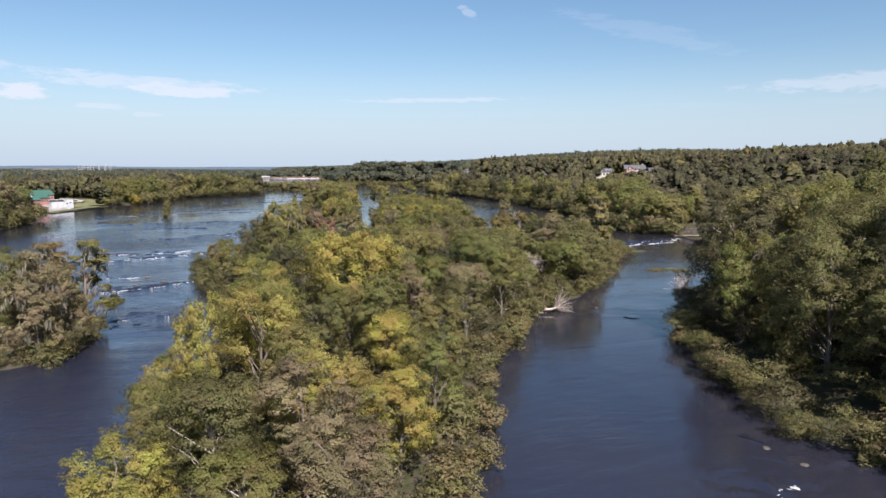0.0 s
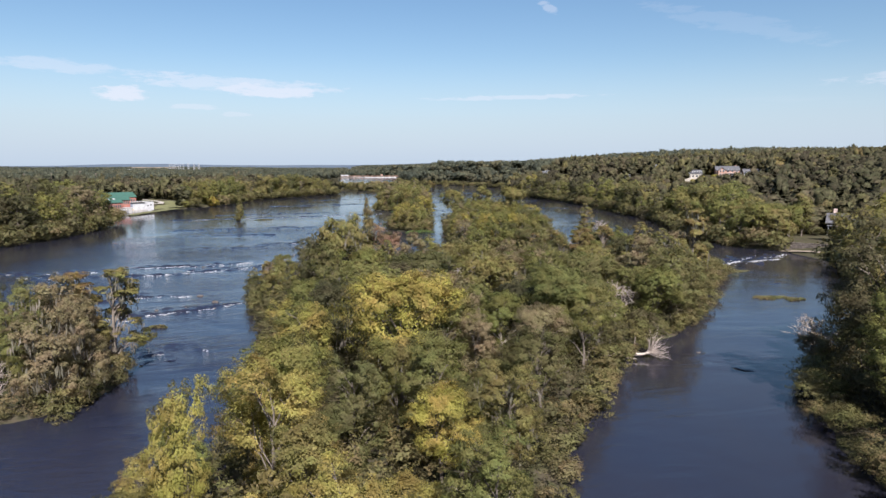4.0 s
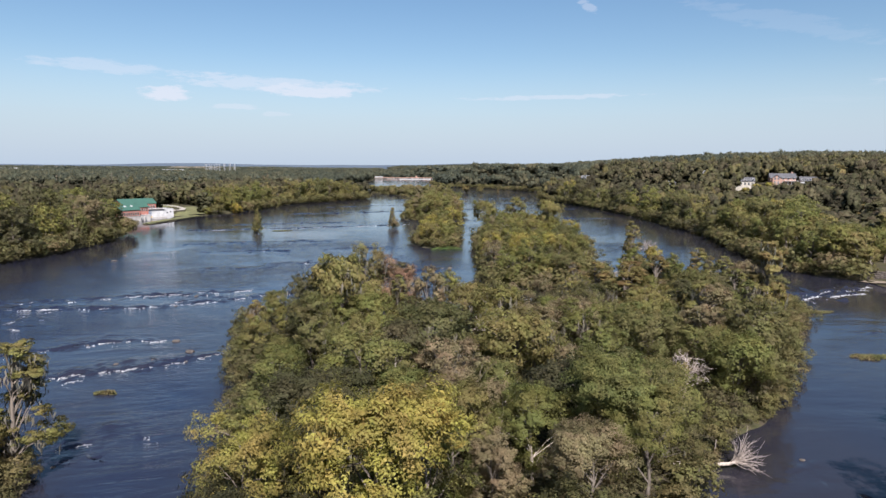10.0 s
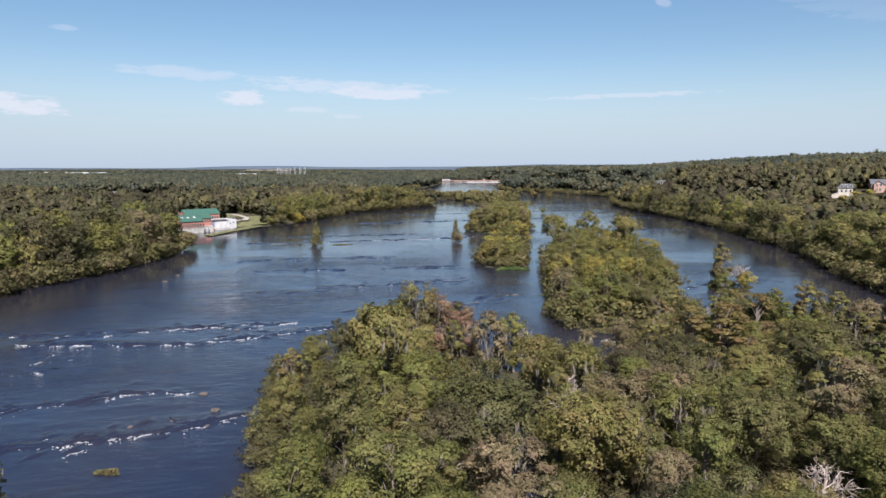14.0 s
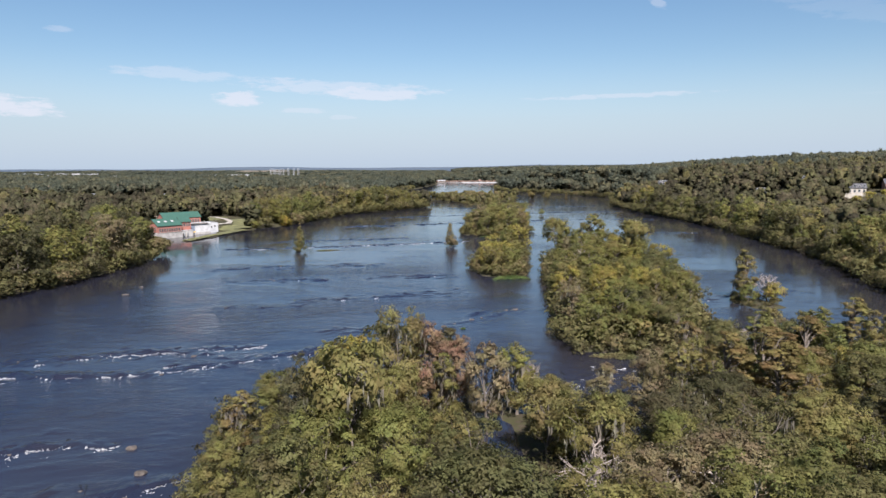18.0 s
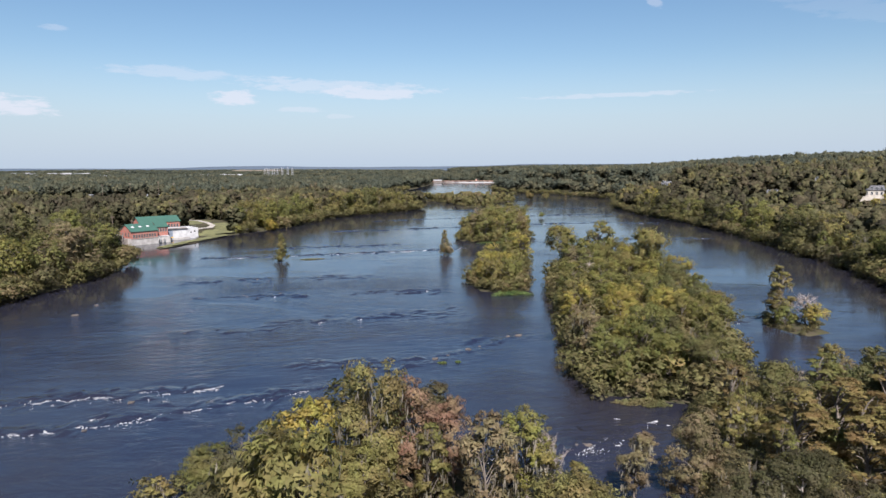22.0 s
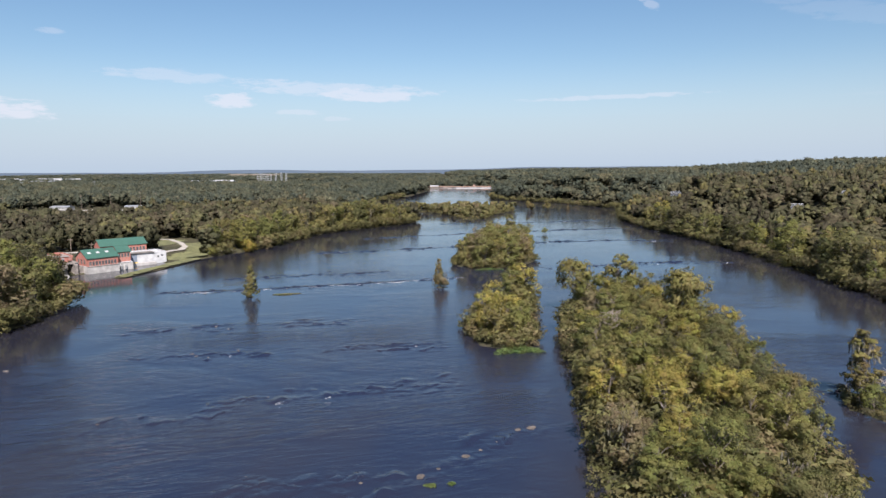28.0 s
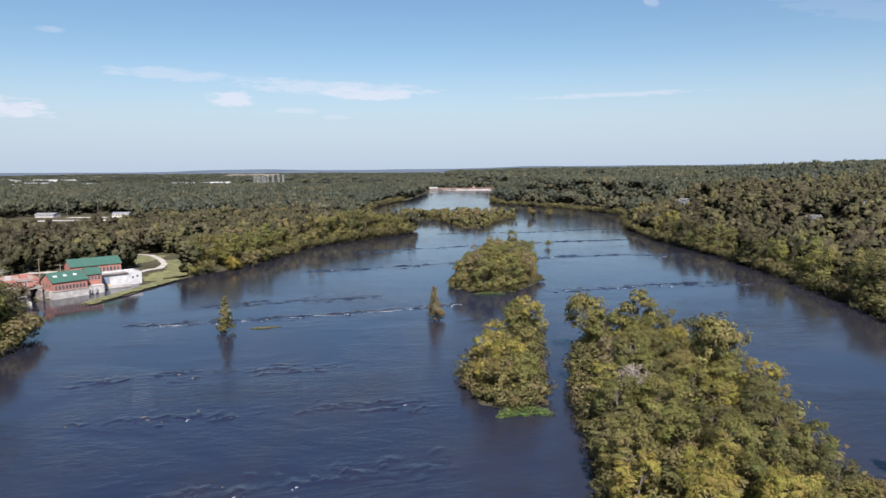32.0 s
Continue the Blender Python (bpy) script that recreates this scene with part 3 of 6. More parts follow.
def leaf_crown(rng, kind, count, size, flat=1.0, long=1.1, whole=0.45):
    """Leaf sprays over the boughs of a crown 1 high; size in the same measure."""
    c, r = crown_puffs(rng, kind)
    if kind == "cypress":
        flat = 0.55
    share = r ** 2 / (r ** 2).sum()
    g = Geo()
    mid = np.array([0, 0, c[:, 2].mean() - 0.08])
    for ci, ri, s in zip(c, r, share):
        n = max(2, int(count * s))
        out = ci - mid
        out /= np.linalg.norm(out) + 1e-6
        # most leaves gather in tufts at the ends of the branchlets, the rest line the bough's inside
        k = 15
        tips = unit(rng, k) + out * 0.55 + np.array([0, 0, 0.30])
        tips /= np.linalg.norm(tips, axis=1, keepdims=True)
        heart = ci + tips * ri * (0.60 + 0.50 * rng.random_sample((k, 1))) * np.array([1, 1, flat])
        girth = ri * (0.15 + 0.13 * rng.random_sample(k))
        pick = rng.choice(k, n, p=girth ** 2 / (girth ** 2).sum())
        off = unit(rng, n) * (0.45 + 0.75 * rng.random_sample((n, 1)) ** 0.7)
        p = heart[pick] + off * girth[pick][:, None] * np.array([1.15, 1.15, 0.80 * flat])
        d = off * 0.75 + tips[pick] * 0.55
        inner = rng.random_sample(n) < 0.22
        di = unit(rng, n) + out * 0.4
        di /= np.linalg.norm(di, axis=1, keepdims=True)
        p[inner] = (ci + di * ri * (0.35 + 0.40 * rng.random_sample((n, 1))) * np.array([1, 1, flat]))[inner]
        d[inner] = di[inner]
        swell = p - ci
        swell /= np.linalg.norm(swell, axis=1, keepdims=True) + 1e-9
        soft = (1 - whole) * (1.36 * d + 1.0 * swell) + whole * out + 0.15 * rng.normal(size=(n, 3)) + np.array([0, 0, 0.30])
        nrm = soft / (np.linalg.norm(soft, axis=1, keepdims=True) + 1e-9) + 0.36 * rng.normal(size=(n, 3))
        g.cards(p, nrm, size * (0.6 + 0.8 * rng.random_sample(n)), rng, long, False, soft)
    return g, c, r


def limbs(rng, c, r, girth, pale_top=0.55, sides=6):
    g = Geo()
    lean = rng.normal(size=2) * 0.03
    top = c[:, 2].max() * 0.85
    zs = np.linspace(-0.03, top, 7)
    sway = np.cumsum(rng.normal(size=(7, 2)) * 0.010, 0)
    trunk = np.stack([lean[0] * zs + sway[:, 0], lean[1] * zs + sway[:, 1], zs], 1)
    rad = girth * np.linspace(1, 0.22, 7)
    rad[0] *= 1.5
    g.tube(trunk, rad, sides)
    for ci, ri in zip(c, r):
        k = np.clip(ci[2] - 0.16 - 0.12 * rng.random_sample(), 0.12, top * 0.92)
        i = int(np.clip(k / top * 6, 0, 5))
        a = trunk[i] + (trunk[i + 1] - trunk[i]) * np.clip((k - trunk[i][2]) / max(trunk[i + 1][2] - trunk[i][2], 1e-3), 0, 1)
        m = (a + ci) / 2 + np.array([0, 0, 0.025]) + rng.normal(size=3) * 0.012
        g.tube([a, m, ci + (ci - m) * 0.35], [girth * 0.42, girth * 0.24, girth * 0.06], 3)
        e = ci + unit(rng, 1, 0.3)[0] * ri * 0.9
        g.tube([m, (m + e) / 2 + rng.normal(size=3) * 0.01, e], [girth * 0.2, girth * 0.12, girth * 0.04], 3)
    return g


def hanging(rng, c, r, count, size):
    """Moss that hangs in beards from the boughs."""
    g = Geo()
    pick = rng.choice(len(c), count)
    p = c[pick] + unit(rng, count) * r[pick][:, None] * np.array([0.95, 0.95, 0.4])
    p[:, 2] -= r[pick] * 0.45
    ln = size * (0.6 + rng.random_sample(count))
    for k in range(3):
        q = p + rng.normal(size=(count, 3)) * 0.012
        q[:, 2] -= ln * 0.5 * rng.random_sample(count)
        nr = rng.normal(size=(count, 3))
        nr[:, 2] *= 0.1
        g.cards(q, nr, ln, rng, 1.0, True)
    return g


def twigs(rng, spread_by=0.34, many=26):
    """A leafless tree 1 high: trunk, limbs and two orders of twigs."""
    g = Geo()
    zs = np.linspace(-0.03, 0.85, 7)
    sway = np.cumsum(rng.normal(size=(7, 2)) * 0.02, 0)
    tr = np.stack([sway[:, 0], sway[:, 1], zs], 1)
    g.tube(tr, 0.022 * np.linspace(1, 0.2, 7), 6)
    for _ in range(many):
        k = rng.uniform(0.25, 0.9)
        i = min(5, int(k * 6))
        a = tr[i] + (tr[i + 1] - tr[i]) * (k * 6 - i)
        ang = rng.random_sample() * 6.283
        ln = spread_by * (1.15 - k) * rng.uniform(0.6, 1.2) + 0.08
        d = np.array([math.cos(ang), math.sin(ang), rng.uniform(0.3, 1.1)])
        d /= np.linalg.norm(d)
        m, e = a + d * ln * 0.55 + rng.normal(size=3) * 0.02, a + d * ln + np.array([0, 0, 0.04])
        g.tube([a, m, e], [0.009, 0.006, 0.002], 4)
        for _ in range(7):
            s = a + (e - a) * rng.uniform(0.35, 1.0)
            f = s + (d * 0.5 + unit(rng, 1, 0.4)[0]) * ln * rng.uniform(0.2, 0.4)
            g.tube([s, (s + f) / 2 + rng.normal(size=3) * 0.008, f], [0.004, 0.003, 0.0012], 3)
            for _ in range(2):
                g.tube([(s + f) / 2, f + unit(rng, 1, 0.2)[0] * ln * 0.16], [0.0025, 0.001], 3)
    return g


def tree_kit():
    """Meshes, 1 m high, from which every tree is put together."""
    kit = {}
    for kind, fine, mid, girth in (("round", (11500, 0.0235), (3600, 0.042), 0.020), ("full", (12500, 0.0235), (4000, 0.040), 0.018), ("tall", (9500, 0.021), (3400, 0.037), 0.016),
                                   ("cypress", (9500, 0.022), (3400, 0.037), 0.020), ("bush", (5000, 0.044), (2000, 0.075), 0.02), ("cone", (5200, 0.032), (3000, 0.042), 0.018)):
        for lod, (count, size) in (("near", (int(fine[0] * 2.6), fine[1] * 0.62)), ("fine", fine), ("mid", mid)):
            rows = []
            for s in range(5 if kind == "round" else 4 if kind == "full" else 3):
                rng = np.random.RandomState(1000 + 37 * s + len(kind))
                g, c, r = leaf_crown(rng, kind, count, size)
                me = g.mesh("crown", LEAF["green"])
                tr = limbs(rng, c, r, girth).mesh("trunk", BARK if kind != "round" or s % 3 else BARK_PALE, True)
                mo = hanging(rng, c, r, 70 if lod == "mid" else 110 if lod == "fine" else 130, 0.09 if lod != "near" else 0.06).mesh("moss", MOSS)
                rows.append((me, tr, mo))
            kit[kind, lod] = rows
    kit["bare", "fine"] = [(None, twigs(np.random.RandomState(50 + s)).mesh("limbs", DEAD, True), None) for s in range(3)]
    kit["bare", "mid"] = kit["bare", "near"] = kit["bare", "fine"]
    return kit


KIT = tree_kit()
LOOK = {"dark": "dark olive", "gold": "golden yellow", "green": "green leafy", "deep": "dark green leafy", "yellow": "yellow-green autumn", "olive": "olive green", "dry": "brown half-bare", "rust": "rusty green", "red": "reddish autumn"}
WHERE = {"south": "on the wooded island", "long": "on the long island", "mid": "on the small island", "north": "on the round island",
         "west": "on the small mossy island", "left": "on the flat river bank", "right": "on the steep river bank", "cypress": "on a tiny islet", "water": "standing alone in the river"}
KINDS = {"cone": "conical cypress", "round": "broadleaf tree", "full": "spreading tree", "tall": "slender tree", "cypress": "cypress tree", "bush": "shrub", "bare": "leafless tree"}
NAMES = {"cone": "conical_cypress", "round": "broadleaf_tree", "full": "spreading_tree", "tall": "slender_tree", "cypress": "cypress_tree", "bush": "shrub", "bare": "leafless_tree"}
rng_tree = np.random.RandomState(77)


def tree(x, y, height, kind="round", hue="green", wide=1.0, moss=False, where="south", lod=None, sink=0.0, label="", z=None):
    """One tree: an empty at its foot with trunk, crown and moss."""
    z = (float(ground_height([x], [y])[0]) if z is None else z) - 0.05 - sink
    lod = lod or ("near" if y < 108 and where == "south" or y < 90 and where == "right" else "fine" if y < 185 and -60 < x < 80 and where != "right" or y < 100 else "mid")
    rows = KIT[kind, lod]
    crown, trunk, beard = rows[rng_tree.randint(len(rows))]
    txt = label or f"{'mossy ' if moss else ''}{LOOK.get(hue, 'grey')} {KINDS[kind]} {WHERE[where]}"
    if kind == "bare":
        txt = f"grey leafless tree with fine twigs {WHERE[where]}"
    top = new(NAMES[kind])
    top.matrix_basis = Matrix.LocRotScale((x, y, z), Euler((0, 0, rng_tree.random_sample() * 6.283)), (height * wide, height * wide, height))
    tagged(top, txt, "shrub" if kind == "bush" else "tree", f"trees {WHERE[where]}")
    a = new("trunk", trunk)
    a.parent = top
    if crown is not None:
        b = new("crown", crown)
        b.parent = top
        b.material_slots[0].link = "OBJECT"
        b.material_slots[0].material = LEAF[hue]
    if moss and beard is not None:
        c = new("moss", beard)
        c.parent = top
        tagged(c, "grey hanging moss", kind="stuff")
    return top


def scatter(poly, gap, inset, seed, keep=None, box=None):
    """Places at least gap apart, inset metres inside an outline."""
    r = np.random.RandomState(seed)
    p = np.array(poly, float)
    lo, hi = (np.array(box[:2], float), np.array(box[2:], float)) if box else (p.min(0), p.max(0))
    n = int((hi - lo).prod() / gap ** 2 * 5)
    c = lo + r.random_sample((n, 2)) * (hi - lo)
    c = c[inside_by(c, poly) > inset]
    if keep is not None:
        c = c[keep(c)]
    got, cell = [], {}
    for q in c.tolist():
        k = (int(q[0] // gap), int(q[1] // gap))
        if any((q[0] - o[0]) ** 2 + (q[1] - o[1]) ** 2 < gap * gap for i in (-1, 0, 1) for j in (-1, 0, 1) for o in cell.get((k[0] + i, k[1] + j), ())):
            continue
        cell.setdefault(k, []).append(q)
        got.append(q)
    return np.array(got)


def choose(r, table):
    k, w = zip(*table)
    return k[r.choice(len(k), p=np.array(w) / sum(w))]


# ---------------------------------------------------------------- planting
FEATURED = []           # places of trees that stand out, kept clear of the rest


def feature(x, y, *args, **kw):
    FEATURED.append((x, y))
    return tree(x, y, *args, **kw)


# alone in the water
feature(-47.2, 383.5, 11.0, "cone", "olive", 1.1, False, "water", "mid")
feature(19.5, 401, 10.5, "cone", "rust", 0.95, False, "water", "mid")
feature(21.0, 399, 5.0, "bush", "dry", 0.9, False, "water", "mid")
feature(91.5, 601, 4.5, "bush", "green", 0.9, False, "water", "mid")
feature(-83.5, 516.0, 9.0, "bush", "gold", 0.9, False, "left", "mid")
for _x, _y, _h, _k in ((115, 846, 11.0, "bush"), (135, 861, 11.0, "bush"), (157, 859, 8.0, "cone")):
    feature(_x, _y, _h, _k, "rust", 0.8, False, "water", "mid", 0.7, z=0.4)
feature(58, 505, 19.5, "cypress", "deep", 1.0, False, "north", "mid")
# big trees beside the waterworks' drive
for _x, _y, _h, _c in ((-101.5, 512, 14.5, "green"), (-96, 521, 16.0, "olive"), (-90, 530, 16.5, "green"), (-101, 526, 16.0, "olive"), (-92, 541, 17.0, "dry"), (-84, 536, 15.0, "green")):
    feature(_x, _y, _h, "full", _c, 0.85, False, "left", "mid")
feature(-98, 498, 5.0, "bush", "green", 1.2, False, "left", "mid")
# on the small mossy island
feature(-26.0, 115.0, 14.5, "cypress", "olive", 1.25, True, "west", "near")
feature(-30.5, 112.0, 14.0, "cypress", "rust", 1.2, True, "west", "near")
feature(-27.0, 104.0, 11.5, "full", "dry", 0.85, True, "west", "near")
feature(-36.0, 108.0, 13.5, "full", "green", 0.85, True, "west", "near")
feature(-35.0, 97.5, 8.0, "bare", "dry", 1.2, True, "west")
# the cypress islet
feature(99.5, 270, 13.6, "cypress", "olive", 1.1, True, "cypress", "fine")
feature(97.5, 267, 8.0, "cypress", "rust", 1.2, True, "cypress", "fine")
feature(104, 266, 9.0, "bare", "dry", 1.2, False, "cypress")
feature(103.5, 262, 5.5, "bush", "yellow", 1.0, False, "cypress")
feature(98, 264, 5.0, "bush", "green", 1.0, False, "cypress")
# golden growth below the villas
feature(276, 499, 7.0, "round", "yellow", 1.2, False, "right", "mid")
feature(285, 497, 6.5, "round", "yellow", 1.3, False, "right", "mid")
feature(268, 497, 6.5, "round", "yellow", 1.2, False, "right", "mid")
# a pale half-bare bush over the calm channel
feature(73, 104, 8.5, "bare", "dry", 1.3, False, "right")
feature(71, 101.5, 5.5, "round", "dry", 1.2, False, "right", "fine")
feature(99, 90, 25.0, "full", "deep", 0.75, False, "right", "fine")
feature(107, 89, 27.0, "round", "green", 0.7, False, "right", "fine")
# by the river house
feature(151, 239, 14.5, "round", "green", 1.1, False, "right", "mid")
feature(158.5, 231, 7.5, "round", "olive", 0.9, False, "right", "mid")
feature(171, 224, 10.0, "tall", "olive", 1.2, False, "right", "mid")
feature(181, 224, 11.5, "round", "deep", 1.0, False, "right", "mid")
feature(163, 237, 12.0, "round", "green", 1.0, False, "right", "mid")
# tall ones on the islands
feature(80.5, 312, 19.0, "round", "olive", 0.8, False, "long", "mid")
feature(61, 352, 17.0, "round", "olive", 0.9, False, "long", "mid")
feature(75, 350, 17.0, "tall", "olive", 1.1, False, "long", "mid")
feature(6, 158, 17.5, "round", "olive", 0.8, True, "south", "mid")
feature(22, 176, 13.0, "tall", "dry", 0.9, True, "south", "mid")
feature(33.8, 105, 15.0, "round", "green", 0.95, False, "south")
feature(11.6, 90, 17.0, "round", "yellow", 1.0, False, "south")
feature(-4.0, 50, 10.5, "round", "deep", 1.1, False, "south")
feature(-5.5, 62, 14.3, "full", "yellow", 0.52, False, "south")
feature(3, 48, 11.5, "tall", "dry", 1.2, False, "south")
feature(93, 176, 17.0, "cypress", "rust", 1.1, True, "south", "mid")
feature(9.3, 180.5, 16.0, "full", "olive", 0.75, True, "south", "fine")
feature(14.0, 182, 13.5, "full", "red", 0.75, False, "south", "fine")
feature(2.5, 180, 12.0, "round", "yellow", 0.9, False, "south", "mid")
feature(18.3, 182.5, 11.5, "tall", "red", 0.8, False, "south", "fine")
feature(26.8, 182.5, 11.0, "tall", "green", 1.2, True, "south", "fine")
feature(29.5, 181.5, 9.0, "bare", "dry", 0.7, False, "south")
feature(39, 181, 8.0, "tall", "dry", 1.2, True, "south", "fine")
for _x, _y, _h, _k, _c in ((89.5, 219, 7.0, "cone", "olive"), (86.5, 208, 9.9, "cone", "green"), (96.8, 215, 10.7, "cypress", "olive"), (102, 211, 9.0, "cypress", "olive"), (71.6, 201.5, 10.5, "cypress", "green"),
                           (59.5, 184.5, 11.5, "cypress", "rust"), (65.5, 181, 11.8, "cypress", "rust"), (77, 196, 11.0, "cypress", "rust"), (68, 191, 10.5, "cypress", "rust")):
    feature(_x, _y, _h, _k, _c, 1.35 if _c != "rust" else 1.5, _x > 100, "south", "fine")
feature(46.6, 183, 11.0, "full", "dry", 0.9, False, "south", "fine")
feature(58, 196, 7.5, "full", "olive", 1.0, True, "south", "fine")

rp = np.random.RandomState(5)
LOW = [(285, 468, 44, 46, 0.42), (208, 655, 14, 20, 0.75), (-310, 775, 75, 40, 0.40), (-300, 650, 34, 40, 0.5), (-305, 715, 90, 70, 0.3), (300, 488, 44, 24, 0.28), (224, 708, 20, 30, 0.62), (240, 558, 18, 22, 0.5), (226, 498, 14, 14, 0.4), (-205, 522, 20, 16, 0.5)]          # young growth below the houses
CLEAR = [(-134, 530, 17, 28), (-176, 473, 7, 7), (302, 501, 26, 12), (181, 226, 8, 11), (-112, 450, 9, 26), (-150, 468, 26, 30), (-117, 488, 14, 24), (-322, 690, 24, 70), (-330, 845, 70, 50), (-225, 545, 22, 12), (308, 516, 32, 11), (214, 682, 10, 5), (191, 240, 13, 10), (-480, 720, 50, 40), (159, 211, 14, 18), (172, 227, 14, 12), (-131, 440, 13, 15), (-82, 514, 8, 7), (-300, 690, 26, 22), (-212, 545, 20, 14), (-728, 1690, 60, 40), (-316, 800, 60, 32), (-145, 545, 22, 10), (-102, 486, 7, 15), (-134, 416, 12, 15), (-122, 437, 9, 16), (-125, 456, 9, 15), (-112, 396, 12, 12), (-108, 450, 9, 26), (226, 508, 9, 7), (230, 734, 14, 8), (247, 576, 9, 7)]


def open_ground(c):
    ok = np.ones(len(c), bool)
    for x, y, rx, ry in CLEAR:
        ok &= ((c[:, 0] - x) / rx) ** 2 + ((c[:, 1] - y) / ry) ** 2 > 1
    return ok


def clear_of(c):
    d = np.full(len(c), 1e9)
    for fx, fy in FEATURED:
        d = np.minimum(d, np.hypot(c[:, 0] - fx, c[:, 1] - fy))
    return d > 3.5


def off_creek(c):
    d = np.full(len(c), 1e9)
    for a, b in zip(CREEK, CREEK[1:]):
        d = np.minimum(d, seg_dist(c, a, b))
    thin = ((c[:, 0] - 28) / 9) ** 2 + ((c[:, 1] - 184) / 11) ** 2 > 1      # open water and single trees by the creek's mouth
    return (d > 4.5) & clear_of(c) & thin


def plant(poly, gap, inset, seed, where, height, mixes, lod=None, keep=clear_of, box=None):
    spots = scatter(poly, gap, inset, seed, keep, box)
    for (x, y), z in zip(spots, ground_height(spots[:, 0], spots[:, 1])):
        if z < 0.15:
            continue
        kind = choose(rp, mixes(x, y)[0])
        hue = choose(rp, mixes(x, y)[1])
        if kind == "cypress":
            hue = choose(rp, [("rust", 2), ("olive", 2), ("green", 1)])
        lo, hi = height(x, y)
        h = rp.uniform(lo, hi)
        if kind == "bush":
            h *= 0.5
        tree(x, y, h, kind, hue, rp.uniform(0.9, 1.25), kind == "cypress" or where == "west" or (rp.random_sample() < 0.09 and kind != "bush"), where, lod, z=float(z))


def south_height(x, y):
    if y < 66:
        return (6.5, 9) if x < 0 else (8, 11)
    if y > 130 and x < -3:
        return 6, 9
    if y > 180 and x > 26:
        return 6, 9.5
    if y > 150 and x > 40:
        return 8, 11.5
    return (10, 14) if x > 60 else (9, 13.5)


def south_mix(x, y):
    kinds = [("round", 4), ("full", 4), ("tall", 2), ("bare", 0.4), ("bush", 1)]
    if x > 60 or y > 165:
        kinds.append(("cypress", 3))
    if y < 66:
        return kinds, [("yellow", 10), ("olive", 2.5), ("green", 2.5), ("deep", 0.6), ("dry", 0.5)]
    if y < 84:
        return kinds, [("yellow", 4), ("olive", 3), ("green", 4), ("deep", 1.5), ("dry", 1)]
    return kinds, [("green", 4.5), ("olive", 2), ("deep", 4.5), ("dark", 1), ("yellow", 0.25), ("dry", 1.5)]


plant(SOUTH_ISLE, 6.1, 3.0, 11, "south", south_height, south_mix, None, off_creek)
for x, y, h, kind, hue in ((-9.3, 45, 9.0, "full", "yellow"), (-9.6, 52, 7.5, "full", "olive"), (-9.0, 60, 8.5, "round", "olive"), (-9.3, 67, 8.0, "full", "yellow"), (-8.8, 75, 7.5, "full", "green")):
    tree(x, y, h, kind, hue, 1.05, where="south")
plant(LONG_ISLE, 6.0, 3.2, 12, "long", lambda x, y: (8, 12.5) if x < 85 else (9, 13),
      lambda x, y: ([("round", 2.5), ("full", 5), ("tall", 1.2), ("bush", 1.5), ("bare", 0.4)], [("yellow", 4), ("green", 3), ("olive", 3), ("dry", 0.4)] if x - 0.16 * (y - 215) < 52 else [("green", 5), ("deep", 3), ("olive", 2), ("yellow", 0.8), ("dry", 0.3)]), "fine")
plant(MID_ISLE, 5.2, 2.5, 13, "mid", lambda x, y: (7, 10) if y < 340 else (9, 13),
      lambda x, y: ([("full", 6), ("bush", 4)], [("green", 3), ("yellow", 3), ("olive", 2)]), "mid")
plant(NORTH_ISLE, 5.8, 2.5, 14, "north", lambda x, y: (10, 15),
      lambda x, y: ([("full", 6), ("round", 1), ("cypress", 1)], [("olive", 3), ("green", 3), ("yellow", 1), ("dry", 1)]), "mid")
plant(WEST_ISLE, 5.0, 2.2, 15, "west", lambda x, y: (10, 15),
      lambda x, y: ([("cypress", 6), ("full", 3), ("bare", 0.8)], [("olive", 1), ("green", 1), ("dry", 2)]), "fine")
# below y 115 darker leaf hues put the bank's shade into the colour
plant(RIGHT_BANK, 7.4, 3.0, 16, "right", lambda x, y: ((13, 18) if x < 68 else (17, 22)) if y < 115 else (11, 18),
      lambda x, y: ([("full", 7), ("round", 1), ("tall", 1.0), ("bush", 0.4)], [("deep", 5), ("dark", 1), ("green", 4), ("olive", 2)] if y < 115 else [("deep", 2.5), ("green", 5), ("olive", 3), ("yellow", 0.8)]), None,
      lambda c: clear_of(c) & (inside_by(c, RIGHT_BANK) < 24) & (inside_by(c, RIGHT_BANK) > np.where(c[:, 1] < 135, 6.5, 3.0)) & (c[:, 1] > 30) & (c[:, 1] < 345) & open_ground(c), (45, 30, 210, 345))
plant(LEFT_BANK, 7.6, 3.0, 17, "left", lambda x, y: (14, 21),
      lambda x, y: ([("full", 8), ("tall", 1.0)], [("dark", 7), ("deep", 4), ("green", 2), ("olive", 1), ("dry", 0.5)]), "mid",
      lambda c: (inside_by(c, LEFT_BANK) < 20) & (c[:, 1] > 215) & (c[:, 1] < 395) & open_ground(c), (-160, 215, -95, 395))


plant(RIGHT_BANK, 7.6, 1.2, 18, "right", lambda x, y: (9, 18),
      lambda x, y: ([("full", 7), ("tall", 1.0), ("bush", 0.8)], [("yellow", 0.6), ("green", 4), ("olive", 2), ("deep", 4), ("dark", 2)]), "mid",
      lambda c: (inside_by(c, RIGHT_BANK) < 10) & open_ground(c), (150, 345, 200, 660))
